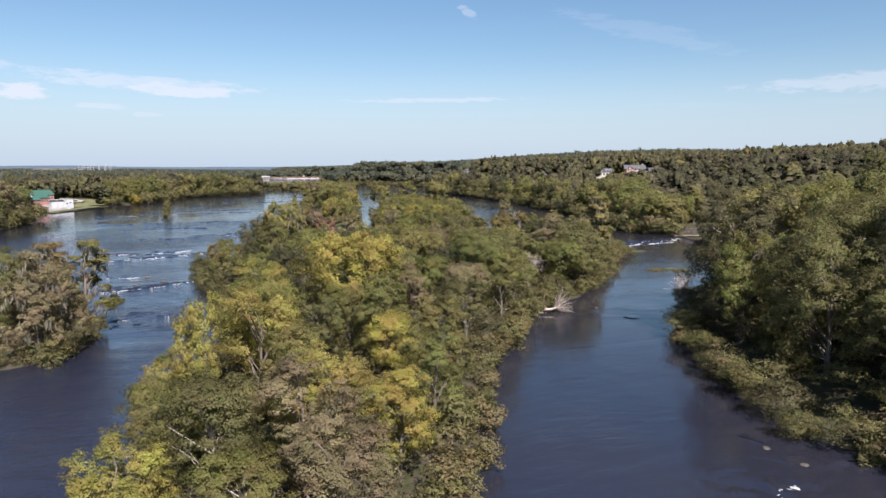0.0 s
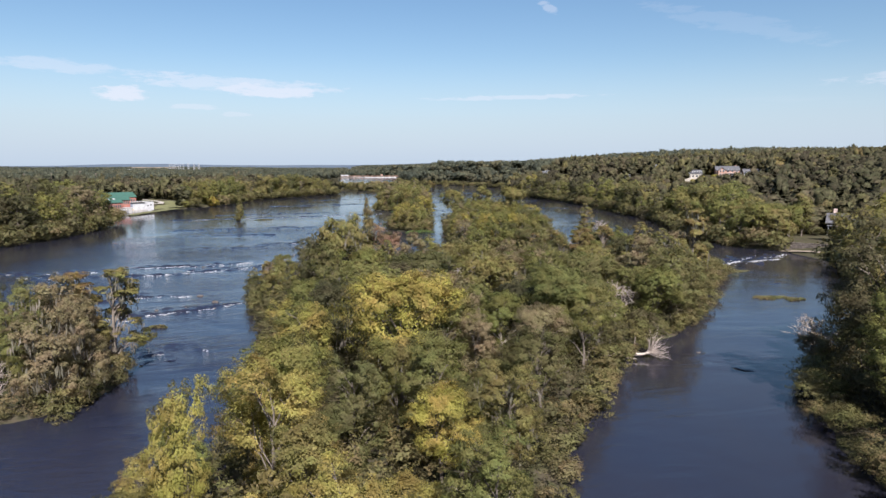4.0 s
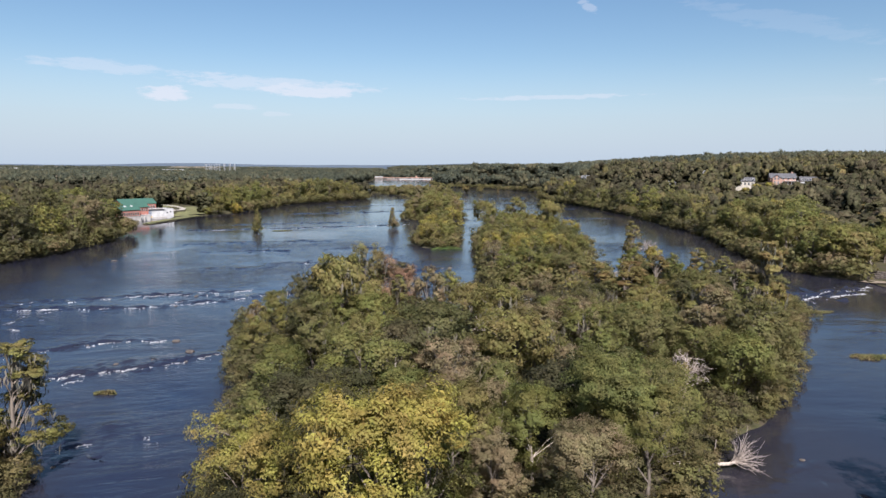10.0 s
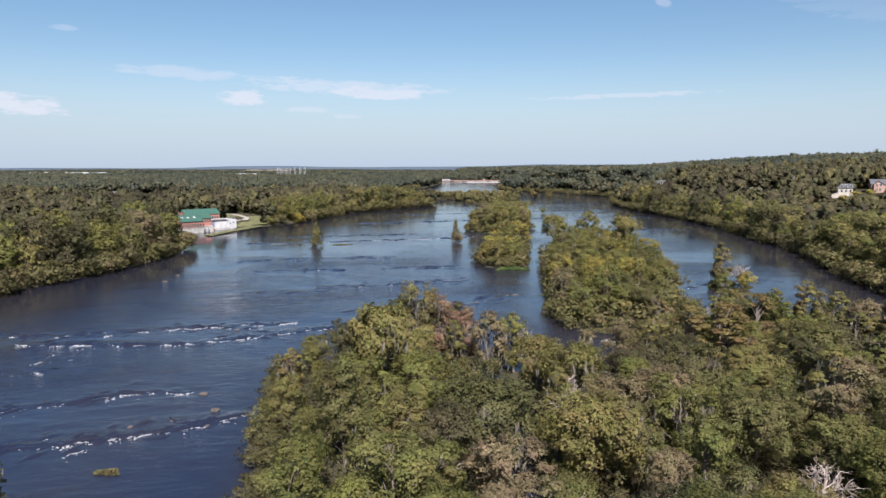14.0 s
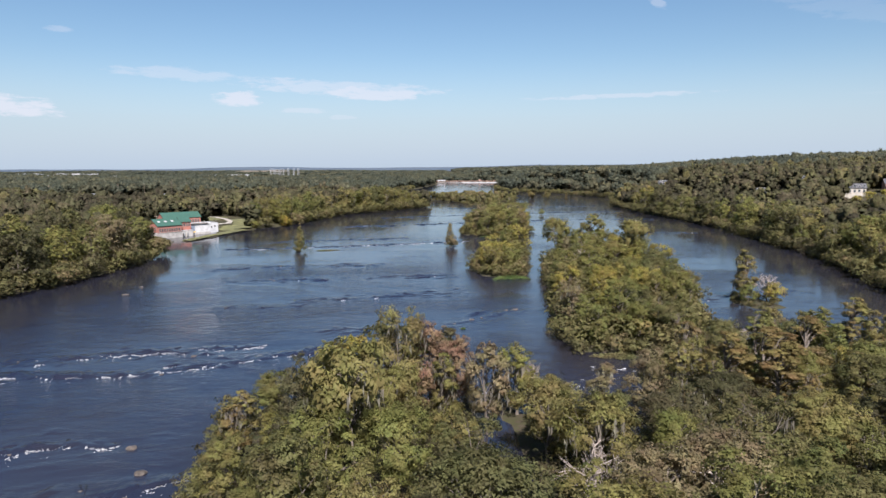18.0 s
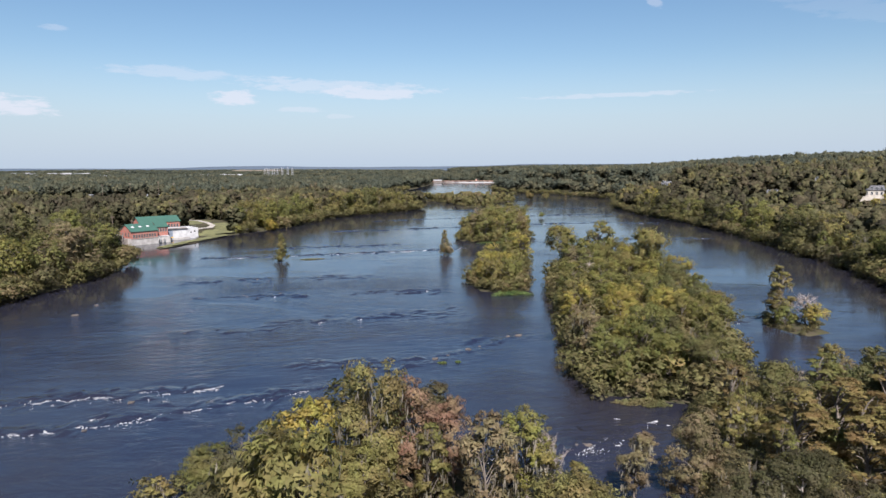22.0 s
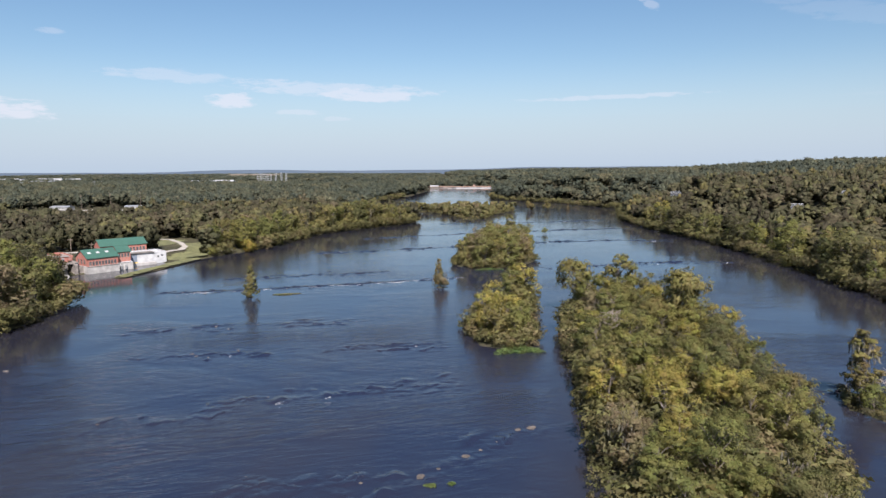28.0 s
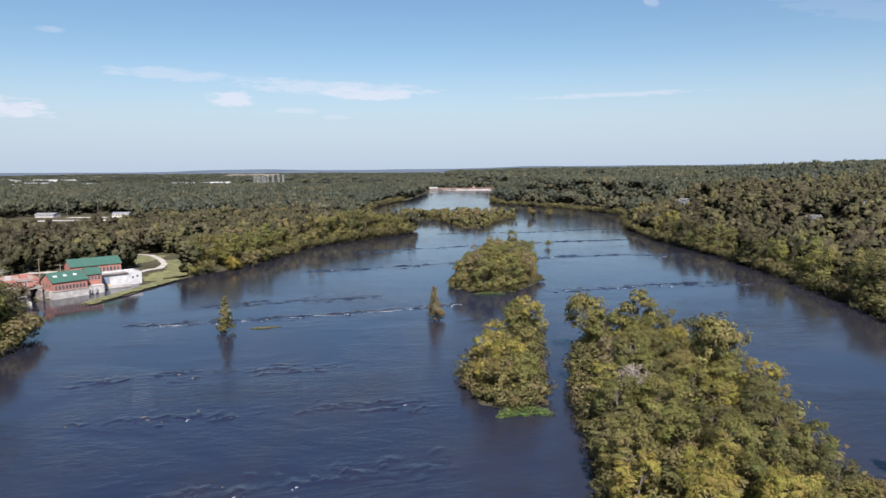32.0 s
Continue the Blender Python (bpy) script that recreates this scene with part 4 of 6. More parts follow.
plant(LEFT_BANK, 7.6, 1.2, 19, "left", lambda x, y: (13, 20),
      lambda x, y: ([("full", 7), ("tall", 1.0), ("bush", 0.8)], [("yellow", 0.8), ("green", 4), ("olive", 3), ("deep", 2), ("dry", 0.7)]), "mid",
      lambda c: (inside_by(c, LEFT_BANK) < 10) & open_ground(c), (-110, 520, 10, 710))

# ---- woods beyond: too many to count
def wood_mesh(places, heights, wides, lib, seed):
    r = np.random.RandomState(seed)
    vs, ts, n, tones, ns = [], [], 0, [], []
    z = ground_height(places[:, 0], places[:, 1])
    tone = np.clip(0.37 + 0.20 * waves(places[:, 0], places[:, 1], 45, seed) + 0.23 * r.normal(size=len(places)), 0, 1)
    pick = r.randint(len(lib), size=len(places))
    for k, (v, _, t, nr) in enumerate(lib):
        m = pick == k
        if not m.any():
            continue
        a = r.random_sample(m.sum()) * 6.283
        s = (wides * heights)[m]
        ca, sa = (np.cos(a) * s)[:, None], (np.sin(a) * s)[:, None]
        out = np.stack([v[:, 0] * ca - v[:, 1] * sa + places[m, 0][:, None], v[:, 0] * sa + v[:, 1] * ca + places[m, 1][:, None], v[:, 2] * heights[m][:, None] + z[m][:, None] - 0.1], 2)
        vs.append(out.reshape(-1, 3))
        cb, sb = np.cos(a)[:, None], np.sin(a)[:, None]
        ns.append(np.stack([nr[:, 0] * cb - nr[:, 1] * sb, nr[:, 0] * sb + nr[:, 1] * cb, np.broadcast_to(nr[:, 2], (m.sum(), len(nr)))], 2).reshape(-1, 3))
        tones.append(np.repeat(tone[m], len(v)))
        ts.append((t[None] + (n + np.arange(m.sum()) * len(v))[:, None, None]).reshape(-1, 3))
        n += m.sum() * len(v)
    me = mesh_of("woods", np.concatenate(vs), None, np.concatenate(ts), False, np.concatenate(ns))
    me.attributes.new("tone", "FLOAT", "POINT").data.foreach_set("value", np.concatenate(tones).astype(np.float32))
    return me


def dome(r, seg, rings):
    """The leafy upper side of a bough: an uneven dome."""
    v = [(0, 0, 1.0)]
    for i in range(1, rings + 1):
        th = math.radians(138) * i / rings
        ph = r.random_sample() * 6.283
        v += [(math.sin(th) * math.cos(ph + 2 * math.pi * k / seg), math.sin(th) * math.sin(ph + 2 * math.pi * k / seg), math.cos(th)) for k in range(seg)]
    v = np.array(v) * (1 + 0.22 * r.normal(size=(len(v), 1)))
    t = [(0, 1 + k, 1 + (k + 1) % seg) for k in range(seg)]
    for i in range(rings - 1):
        a, b = 1 + i * seg, 1 + (i + 1) * seg
        for k in range(seg):
            k2 = (k + 1) % seg
            t += [(a + k, b + k, b + k2), (a + k, b + k2, a + k2)]
    return v, np.array(t)


def crown_lib(count, size, seed, kinds=("full", "round", "tall", "full"), seg=5, rings=2):
    """Whole crowns for woods in the middle distance: leafy lumps, frayed by tufts of leaves."""
    lib = []
    for i, k in enumerate(kinds * 3):
        r = np.random.RandomState(seed + i)
        g, c, rr = leaf_crown(r, k, count, size, 0.9, 1.0, 0.72)
        heart = np.array([0, 0, c[:, 2].mean() - 0.10])
        for ci, ri in zip(c, rr):
            v, t = dome(r, seg, rings)
            at = v * ri * np.array([0.86, 0.86, 0.80]) + ci
            away = (at - heart) / np.linalg.norm(at - heart, axis=1, keepdims=True)
            soft = 0.45 * v + 0.75 * away
            g.t.append(t + g.verts(at, soft / np.linalg.norm(soft, axis=1, keepdims=True)))
        lib.append((*g.arrays(), g.normals()))
    return lib


def low_lib(count, size, seed, kinds=("round", "round", "round", "tall", "round")):
    lib = []
    for i, k in enumerate(kinds * 2):
        r = np.random.RandomState(seed + i)
        g, c, rr = leaf_crown(r, k, count, size, 0.85, 1.0)
        lib.append((*g.arrays(), g.normals()))
    return lib


def in_sight(c):
    """The wedge of country that lies ahead of the path."""
    d = c[:, 1] + 40
    return (c[:, 0] < 40 + 0.98 * d) & (c[:, 0] > -80 - 0.78 * d)


def woods(name, side, near, reach, gap, h, lib, seed, label, fill=1.0):
    r = np.random.RandomState(seed)
    box = {"left": (-reach[1] * 0.85 - 150, 80, 0, 0), "right": (40, reach[1] * 0.95 + 150, 0, 0)}[side]
    poly = LEFT_BANK if side == "left" else RIGHT_BANK
    nx, ny = int((box[1] - box[0]) / gap), int((reach[1] - reach[0]) / gap)
    gx, gy = np.meshgrid(np.arange(nx), np.arange(ny), indexing="ij")
    c = np.stack([gx.ravel(), gy.ravel()], 1) * gap + (r.random_sample((nx * ny, 2)) - 0.5) * gap * 0.95 + np.array([box[0], reach[0]])
    c = c[in_sight(c) & open_ground(c)]
    ins = inside_by(c, poly)
    c = c[(ins > near(c)) & (r.random_sample(len(c)) < fill)]
    mid, span = (h[0] + h[1]) / 2, (h[1] - h[0]) / 2
    hs = np.clip(mid + span * (0.35 * waves(c[:, 0], c[:, 1], 40, seed + 60) + 0.30 * r.normal(size=len(c)) + 0.55 * (r.random_sample(len(c)) < 0.10)), h[0], h[1] + 1.5)
    for lx, ly, lrx, lry, low in LOW:
        hs = np.where(((c[:, 0] - lx) / lrx) ** 2 + ((c[:, 1] - ly) / lry) ** 2 < 1, hs * low, hs)
    add(name, wood_mesh(c, hs, gap * 1.70 / hs * (0.80 + 0.35 * r.random_sample(len(c))), lib, seed), LEAF["hazed" if reach[0] >= 800 else "woods"], label=label, category="woods", kind="stuff")
    return len(c)


LIB_A, LIB_M, LIB_B, LIB_C = crown_lib(560, 0.052, 300), crown_lib(260, 0.062, 350), crown_lib(90, 0.085, 400, rings=1), crown_lib(30, 0.13, 500, rings=1)
print("woods", woods("bank_woods", "left", lambda c: np.where((c[:, 1] > 215) & (c[:, 1] < 395), 20, np.where((c[:, 1] > 520) & (c[:, 1] < 710), 10, 2.5)), (150, 520), 8.3, (7, 18), LIB_A, 1, "mixed green woods along the flat bank"),
      woods("bank_woods", "left", lambda c: np.where((c[:, 1] > 520) & (c[:, 1] < 710), 10, 2.5), (520, 800), 8.3, (7, 18), LIB_M, 7, "mixed green woods along the flat bank"),
      woods("hill_woods", "right", lambda c: np.where((c[:, 1] > 30) & (c[:, 1] < 345), 24, np.where(c[:, 1] < 660, 10, 2.5)), (20, 500), 8.3, (7, 19), LIB_A, 2, "mixed green woods climbing the river hills"),
      woods("hill_woods", "right", lambda c: np.where(c[:, 1] < 660, 10, 2.5), (500, 800), 8.3, (7, 19), LIB_M, 8, "mixed green woods climbing the river hills"),
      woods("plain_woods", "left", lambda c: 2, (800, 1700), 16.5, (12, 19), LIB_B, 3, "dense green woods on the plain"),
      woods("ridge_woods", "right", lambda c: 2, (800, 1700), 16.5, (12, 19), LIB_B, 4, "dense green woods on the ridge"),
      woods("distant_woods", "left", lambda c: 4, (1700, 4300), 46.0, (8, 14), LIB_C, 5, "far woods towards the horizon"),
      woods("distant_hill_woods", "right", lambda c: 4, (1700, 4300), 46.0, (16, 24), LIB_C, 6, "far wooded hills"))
_fi = scatter(FAR_ISLE, 6.5, 1.0, 21)
_up = scatter([(-30, 1668), (215, 1648), (420, 2500), (-220, 2500)], 17.0, 1.0, 23)
add("distant_woods", wood_mesh(_up, rp.uniform(11, 17, len(_up)), np.full(len(_up), 1.7), LIB_B, 24), LEAF["hazed"], label="far green woods beyond the dam", category="woods", kind="stuff")
add("island_woods", wood_mesh(_fi, rp.uniform(4.5, 9.5, len(_fi)), np.full(len(_fi), 1.3), LIB_M, 22), LEAF["shrub"], label="olive trees and shrubs covering a distant river island", category="woods", kind="stuff")


# ---- shrubs and reeds that hang over the water's edge
def shore_shrubs(name, poly, gap, h, seed, label, lo=-1e9, hi=1e9, fine=False):
    r = np.random.RandomState(seed)
    lib = low_lib(*((2600, 0.040) if fine == "very" else (950, 0.068) if fine else (320, 0.12)), 600 + seed, ("bush", "bush"))
    pts = []
    for a, b in zip(poly, poly[1:] + poly[:1]):
        a, b = np.array(a, float), np.array(b, float)
        ln = np.hypot(*(b - a))
        if ln > 500:
            continue
        for s in np.arange(0, ln, gap):
            q = a + (b - a) * s / ln + r.normal(size=2) * 0.8
            if lo < q[1] < hi:
                pts.append(q)
    pts = np.array(pts)
    pts = pts[open_ground(pts)]
    c = np.array(poly, float).mean(0)
    if len(poly) < 30:
        pts = pts + (c - pts) / np.linalg.norm(c - pts, axis=1, keepdims=True) * 1.1
    hs = r.uniform(*h, len(pts))
    add(name, wood_mesh(pts, hs, np.full(len(pts), 1.25), lib, seed), LEAF["shrub"], label=label, category="shrubs", kind="stuff")


for _i, (_k, _p) in enumerate(ISLES.items()):
    shore_shrubs("shore_shrubs", _p, 2.1, (1.6, 3.8) if _k != "cypress" else (1.0, 2.0), 30 + _i, "olive and green shrubs overhanging the water around an island", fine=_k in ("south", "west"))
shore_shrubs("bank_shrubs", RIGHT_BANK, 3.0, (3.5, 8.5), 41, "green shrubs along the steep bank's waterline", 170, 1200)
shore_shrubs("bank_shrubs", RIGHT_BANK, 3.2, (2.2, 5.0), 43, "green shrubs along the steep bank's waterline", 20, 170, "very")
shore_shrubs("bank_shrubs", LEFT_BANK, 3.2, (4.0, 9.5), 42, "green shrubs along the flat bank's waterline", 200, 1200)



# ---- undergrowth between the island trees
def undergrowth(poly, gap, h, seed, label, keep=None, fine=False, box=None):
    spots = scatter(poly, gap, 0.7, seed, keep, box)
    spots = spots[ground_height(spots[:, 0], spots[:, 1]) > 0.2]
    r = np.random.RandomState(seed)
    add("undergrowth", wood_mesh(spots, r.uniform(*h, len(spots)), np.full(len(spots), 1.3), low_lib(*((800, 0.072) if fine else (260, 0.13)), 700 + seed, ("bush", "bush")), seed), LEAF["shrub"], label=label, category="shrubs", kind="stuff")


undergrowth(RIGHT_BANK, 4.0, (2.0, 5.0), 55, "tangled green undergrowth on the steep bank", lambda c: (inside_by(c, RIGHT_BANK) < 30) & open_ground(c), True, (45, 30, 200, 345))
undergrowth(SOUTH_ISLE, 3.4, (2.2, 5.0), 51, "tangled olive undergrowth on the wooded island", off_creek, True)
undergrowth(LONG_ISLE, 3.6, (3.5, 7.0), 52, "tangled green undergrowth on the long island")
undergrowth(MID_ISLE, 3.4, (3.0, 6.0), 53, "tangled green undergrowth on the small island")
undergrowth(NORTH_ISLE, 4.5, (2.5, 5.0), 54, "tangled green undergrowth on the round island")

# ---------------------------------------------------------------- buildings and other made things
def coat(name, colour, rough=0.7, vary=0.2, scale=0.6, bump=0.0, metal=0.0):
    return plain(name, colour, rough, metal, vary, scale, bump)


def brick_mat(name, colour):
    """Brick read from afar: courses as fine relief, patches of paler and darker bricks."""
    m = Mat(name)
    b = m.n.new("ShaderNodeTexBrick")
    b.inputs["Scale"].default_value = 1.0
    b.inputs["Brick Width"].default_value, b.inputs["Row Height"].default_value, b.inputs["Mortar Size"].default_value = 0.22, 0.075, 0.008
    b.inputs["Color1"].default_value = (*colour, 1)
    b.inputs["Color2"].default_value = (colour[0] * 0.78, colour[1] * 0.75, colour[2] * 0.75, 1)
    b.inputs["Mortar"].default_value = (0.26, 0.20, 0.17, 1)
    tc = m.n.new("ShaderNodeTexCoord")
    mp = m.n.new("ShaderNodeMapping")
    mp.inputs["Rotation"].default_value = (radians(90), 0, 0)
    m.l.new(tc.outputs["Object"], mp.inputs[0])
    m.l.new(mp.outputs[0], b.inputs["Vector"])
    m.set(Base_Color=m.mix(m.range(m.noise(0.5, 4), 0.35, 0.7, 0.0, 0.35), b.outputs["Color"], (colour[0] * 0.6, colour[1] * 0.62, colour[2] * 0.65)), Roughness=0.85)
    m.bump(b.outputs["Fac"], -0.3, 0.01)
    return m.m


def ribbed(name, colour, rough=0.45, pitch=0.45):
    """Standing-seam roofing sheet."""
    m = Mat(name)
    w = m.n.new("ShaderNodeTexWave")
    w.inputs["Scale"].default_value = 1 / pitch / 3.14
    tc = m.n.new("ShaderNodeTexCoord")
    m.l.new(tc.outputs["Object"], w.inputs["Vector"])
    m.set(Base_Color=m.mix(m.range(m.noise(0.7, 4), 0.3, 0.7, 0, 0.5), colour, tuple(c * 0.7 for c in colour)), Roughness=rough)
    m.bump(w.outputs["Fac"], 0.4, 0.03)
    return m.m


BRICK = brick_mat("brick_red", (0.36, 0.125, 0.09))
BRICK_TAN = brick_mat("brick_tan", (0.46, 0.27, 0.20))
GREEN_ROOF = ribbed("roof_green", (0.044, 0.105, 0.078))
GREY_ROOF = coat("roof_shingle", (0.085, 0.085, 0.092), 0.9, 0.3, 1.5, 0.3)
CONCRETE = coat("concrete", (0.34, 0.325, 0.305), 0.85, 0.22, 0.5, 0.2)
CONCRETE_DARK = coat("concrete_stained", (0.20, 0.175, 0.155), 0.9, 0.35, 0.5, 0.3)
WHITE = coat("white_paint", (0.42, 0.42, 0.42), 0.6, 0.16, 0.5)
CREAM = coat("cream_plaster", (0.44, 0.40, 0.34), 0.8, 0.15, 0.5)
GLASS = coat("window_glass", (0.035, 0.045, 0.055), 0.08, 0.1, 0.5)
STEEL_DOOR = coat("door_blue_grey", (0.17, 0.20, 0.25), 0.5, 0.15, 1.0)
# dark for flood gates, and for the shade painted into openings
DARK = coat("dark_steel_opening_shade", (0.03, 0.03, 0.032), 0.8, 0.2, 1.0)
METAL = coat("galvanised_metal", (0.45, 0.45, 0.45), 0.45, 0.2, 1.0, 0.0, 0.6)
TRIM_WHITE = coat("trim_white", (0.46, 0.45, 0.44), 0.6, 0.1, 1.0)
WOOD_POLE = coat("weathered_pole", (0.23, 0.18, 0.14), 0.9, 0.3, 2.0)
ASPHALT = coat("gravel_drive", (0.34, 0.31, 0.27), 0.95, 0.2, 0.3, 0.3)
GRASS_FLAT = coat("mown_grass", (0.118, 0.118, 0.046), 0.95, 0.35, 0.25, 0.5)
CAR_PAINT = coat("dark_car_paint", (0.02, 0.028, 0.045), 0.25, 0.1, 1.0)
RUBBER = coat("tyre_rubber", (0.02, 0.02, 0.02), 0.85, 0.1, 3.0)
EARTH_BARE = coat("bare_earth", (0.19, 0.155, 0.12), 0.95, 0.3, 0.02)
SAND = coat("bare_shore", (0.21, 0.17, 0.125), 0.95, 0.3, 0.5, 0.4)


def boxes(*dims, bevel=0.0):
    """A bmesh of boxes given as x0, x1, y0, y1, z0, z1."""
    bm = bmesh.new()
    for x0, x1, y0, y1, z0, z1 in dims:
        bmesh.ops.create_cube(bm, size=1, matrix=Matrix.LocRotScale(((x0 + x1) / 2, (y0 + y1) / 2, (z0 + z1) / 2), None, (x1 - x0, y1 - y0, z1 - z0)))
    if bevel:
        bmesh.ops.bevel(bm, geom=bm.edges[:], offset=bevel, segments=1, affect="EDGES")
    return bm


def prism(points, x0, x1):
    """A profile of (y, z) points drawn out along x."""
    bm = bmesh.new()
    a = [bm.verts.new((x0, y, z)) for y, z in points]
    b = [bm.verts.new((x1, y, z)) for y, z in points]
    k = len(points)
    bm.faces.new(a[::-1])
    bm.faces.new(b)
    for i in range(k):
        bm.faces.new((a[i], a[(i + 1) % k], b[(i + 1) % k], b[i]))
    bmesh.ops.recalc_face_normals(bm, faces=bm.faces[:])
    return bm


def part(name, bm, material, parent=None, label="", place=None):
    me = bpy.data.meshes.new(name)
    bm.to_mesh(me)
    bm.free()
    me.materials.append(material)
    ob = new(name, me)
    ob.parent = parent
    if place is not None:
        ob.matrix_basis = place
    return tagged(ob, label)


def thing(name, m, label, category, group="", kind=""):
    ob = new(name)
    ob.matrix_basis = m
    return tagged(ob, label, category, group, kind)


def window(parent, x, y, z, w, h, face="front", frame_mat=None, glass=None):
    """A framed window on the wall at y (front, looking to -y) or at x (side, looking to -x), with its sill at z."""
    fm = frame_mat or TRIM_WHITE
    t = 0.10
    rims = [(-w / 2 - t, -w / 2, -0.06, 0.06, 0, h), (w / 2, w / 2 + t, -0.06, 0.06, 0, h), (-w / 2 - t, w / 2 + t, -0.06, 0.06, h, h + t), (-w / 2 - t, w / 2 + t, -0.10, 0.06, -t, 0),
            (-0.03, 0.03, -0.05, 0.05, 0, h), (-w / 2, w / 2, -0.045, 0.045, h * 0.55, h * 0.55 + 0.05)]
    turn = {"front": 0, "back": 180, "left": -90, "right": 90}[face]
    f = part("window", boxes(*rims), fm, parent, "", pose(x, y, z, 0, 0, turn))
    part("pane", boxes((-w / 2, w / 2, -0.02, 0.02, 0, h)), glass or GLASS, f)
    return f


def gable_roof(x0, x1, y0, y1, eave, ridge, over=0.45, thick=0.18):
    m = (y0 + y1) / 2
    s = (ridge - eave) / (m - y0)
    lo = eave - s * over
    return prism([(y0 - over, lo), (m, ridge), (y1 + over, lo), (y1 + over, lo + thick), (m, ridge + thick), (y0 - over, lo + thick)], x0 - over, x1 + over)


def gable_walls(x0, x1, y0, y1, z0, eave, ridge):
    return prism([(y0, z0), (y0, eave - 0.02), ((y0 + y1) / 2, ridge - 0.05), (y1, eave - 0.02), (y1, z0)], x0, x1)


SITE = pose(-135, 442, 0, 0, 0, 42)         # the waterworks: x along the quay, y away from the river


def waterworks():
    # hall on the quay
    hall = thing("pump_house", pose(-133.6, 440.5, 0, 0, 0, 51), "red brick pump house with green metal roof on a concrete quay", "building")
    part("quay_wall", boxes((0.1, 14.2, -0.35, 11.5, -2.5, 3.32)), CONCRETE, hall, "pale concrete quay wall")
    part("ledge", boxes((0.05, 14.25, -0.5, -0.352, 3.0, 3.25)), CONCRETE_DARK, hall)
    part("wall", gable_walls(0.4, 13.9, 0, 11.2, 3.32, 6.9, 10.1), BRICK, hall)
    part("band", boxes((0.35, 13.95, -0.06, -0.003, 6.2, 6.45)), CONCRETE_DARK, hall, "pale string course")
    part("roof", gable_roof(0.4, 13.9, 0, 11.2, 6.9, 10.1), GREEN_ROOF, hall, "green standing-seam metal roof")
    for i in range(9):
        window(hall, 1.6 + i * 1.36, -0.01, 3.75, 0.75, 1.5, "front", CONCRETE_DARK)
    for y in (2.8, 5.6, 8.4):
        window(hall, 0.39, y, 4.4, 0.9, 1.6, "left", CONCRETE_DARK)
    pitch = math.degrees(math.atan2(3.2, 5.6))
    for x in (2.6, 6.4, 10.4):
        sk = part("skylight", boxes((-0.7, 0.7, -0.6, 0.6, 0, 0.16), bevel=0.04), WHITE, hall, "white skylight", pose(x, 3.0, 8.80, pitch, 0, 0))
    # link block
    link = thing("link_block", SITE, "brick link block with green metal roof beside the pump house", "building")
    part("base", boxes((14.42, 20.6, 1.5, 13, -2.5, 3.3)), CONCRETE, link)
    part("wall", gable_walls(14.6, 20.4, 4, 12.5, 3.31, 8.0, 10.2), BRICK, link)
    part("roof", gable_roof(14.9, 20.3, 4, 12.5, 8.0, 10.2), GREEN_ROOF, link)
    for i in range(4):
        window(link, 15.5 + i * 1.3, 3.99, 5.6, 0.7, 1.4, "front", CONCRETE_DARK)
    part("deck", boxes((14.5, 20.5, 1.3, 3.99, 3.3, 3.45)), WHITE, link)
    part("pipe", boxes((15.0, 15.5, 0.4, 1.49, 0.3, 2.4), (17.0, 17.5, 0.4, 1.49, 0.3, 2.4), bevel=0.1), METAL, link, "grey intake pipes")
    # long hall behind
    rear = thing("filter_hall", SITE, "long red brick hall with green metal roof", "building")
    part("wall", gable_walls(14.5, 36, 28, 38, 1.5, 8.6, 11.4), BRICK, rear)
    part("roof", gable_roof(14.5, 36, 28, 38, 8.6, 11.4), GREEN_ROOF, rear)
    for i in range(13):
        window(rear, 16 + i * 1.55, 27.99, 5.4, 0.85, 1.7, "front", CONCRETE_DARK)
    for y in (30.6, 33, 35.4):
        window(rear, 14.49, y, 5.4, 0.9, 1.8, "left", CONCRETE_DARK)
    part("base", boxes((21.0, 36.2, 26.2, 27.97, 1.5, 4.4)), CONCRETE, rear)
    # white intake block
    block = thing("intake_block", SITE, "white painted concrete intake block with blue-grey roller door", "building")
    part("body", boxes((21.2, 40.0, 13, 25.0, -2.5, 4.9)), WHITE, block)
    part("parapet", boxes((21.2, 40.0, 13.0, 13.25, 4.9, 5.6), (39.75, 40.0, 13.25, 25.0, 4.9, 5.6), (21.2, 39.75, 24.75, 25.0, 4.9, 5.6)), WHITE, block)
    part("roller_door", boxes((21.9, 26.2, 12.93, 12.998, 1.1, 4.6)), STEEL_DOOR, block, "blue-grey steel roller door")
    part("canopy", boxes((20.8, 34.0, 12.2, 17.0, 5.65, 5.85)), CONCRETE_DARK, block, "flat grey canopy")
    # thin dark plates on the wall give the shade inside two openings
    part("opening", boxes((35.6, 36.5, 12.96, 12.999, 2.9, 3.7)), DARK, block)
    part("opening", boxes((37.6, 38.5, 12.96, 12.999, 3.3, 4.1)), DARK, block)
    part("apron", boxes((20.8, 34.0, 9.5, 12.9, -2.0, 1.0)), CONCRETE, block, "low concrete apron at the water")
    part("barrier", boxes((22.5, 26.0, 11.6, 11.75, 1.0, 1.5)), coat("safety_yellow", (0.60, 0.36, 0.05), 0.6), block, "yellow safety barrier")
    for i in range(9):
        part("rail_post", boxes((27 + i * 1.5, 27.06 + i * 1.5, 13.1, 13.16, 5.6, 6.6)), METAL, block)
    part("rail", boxes((27, 39.1, 13.09, 13.17, 6.55, 6.62)), METAL, block)
    # canal headgate
    gate = thing("headgate", SITE, "concrete and brick canal headgate with dark sluice openings", "headgate")
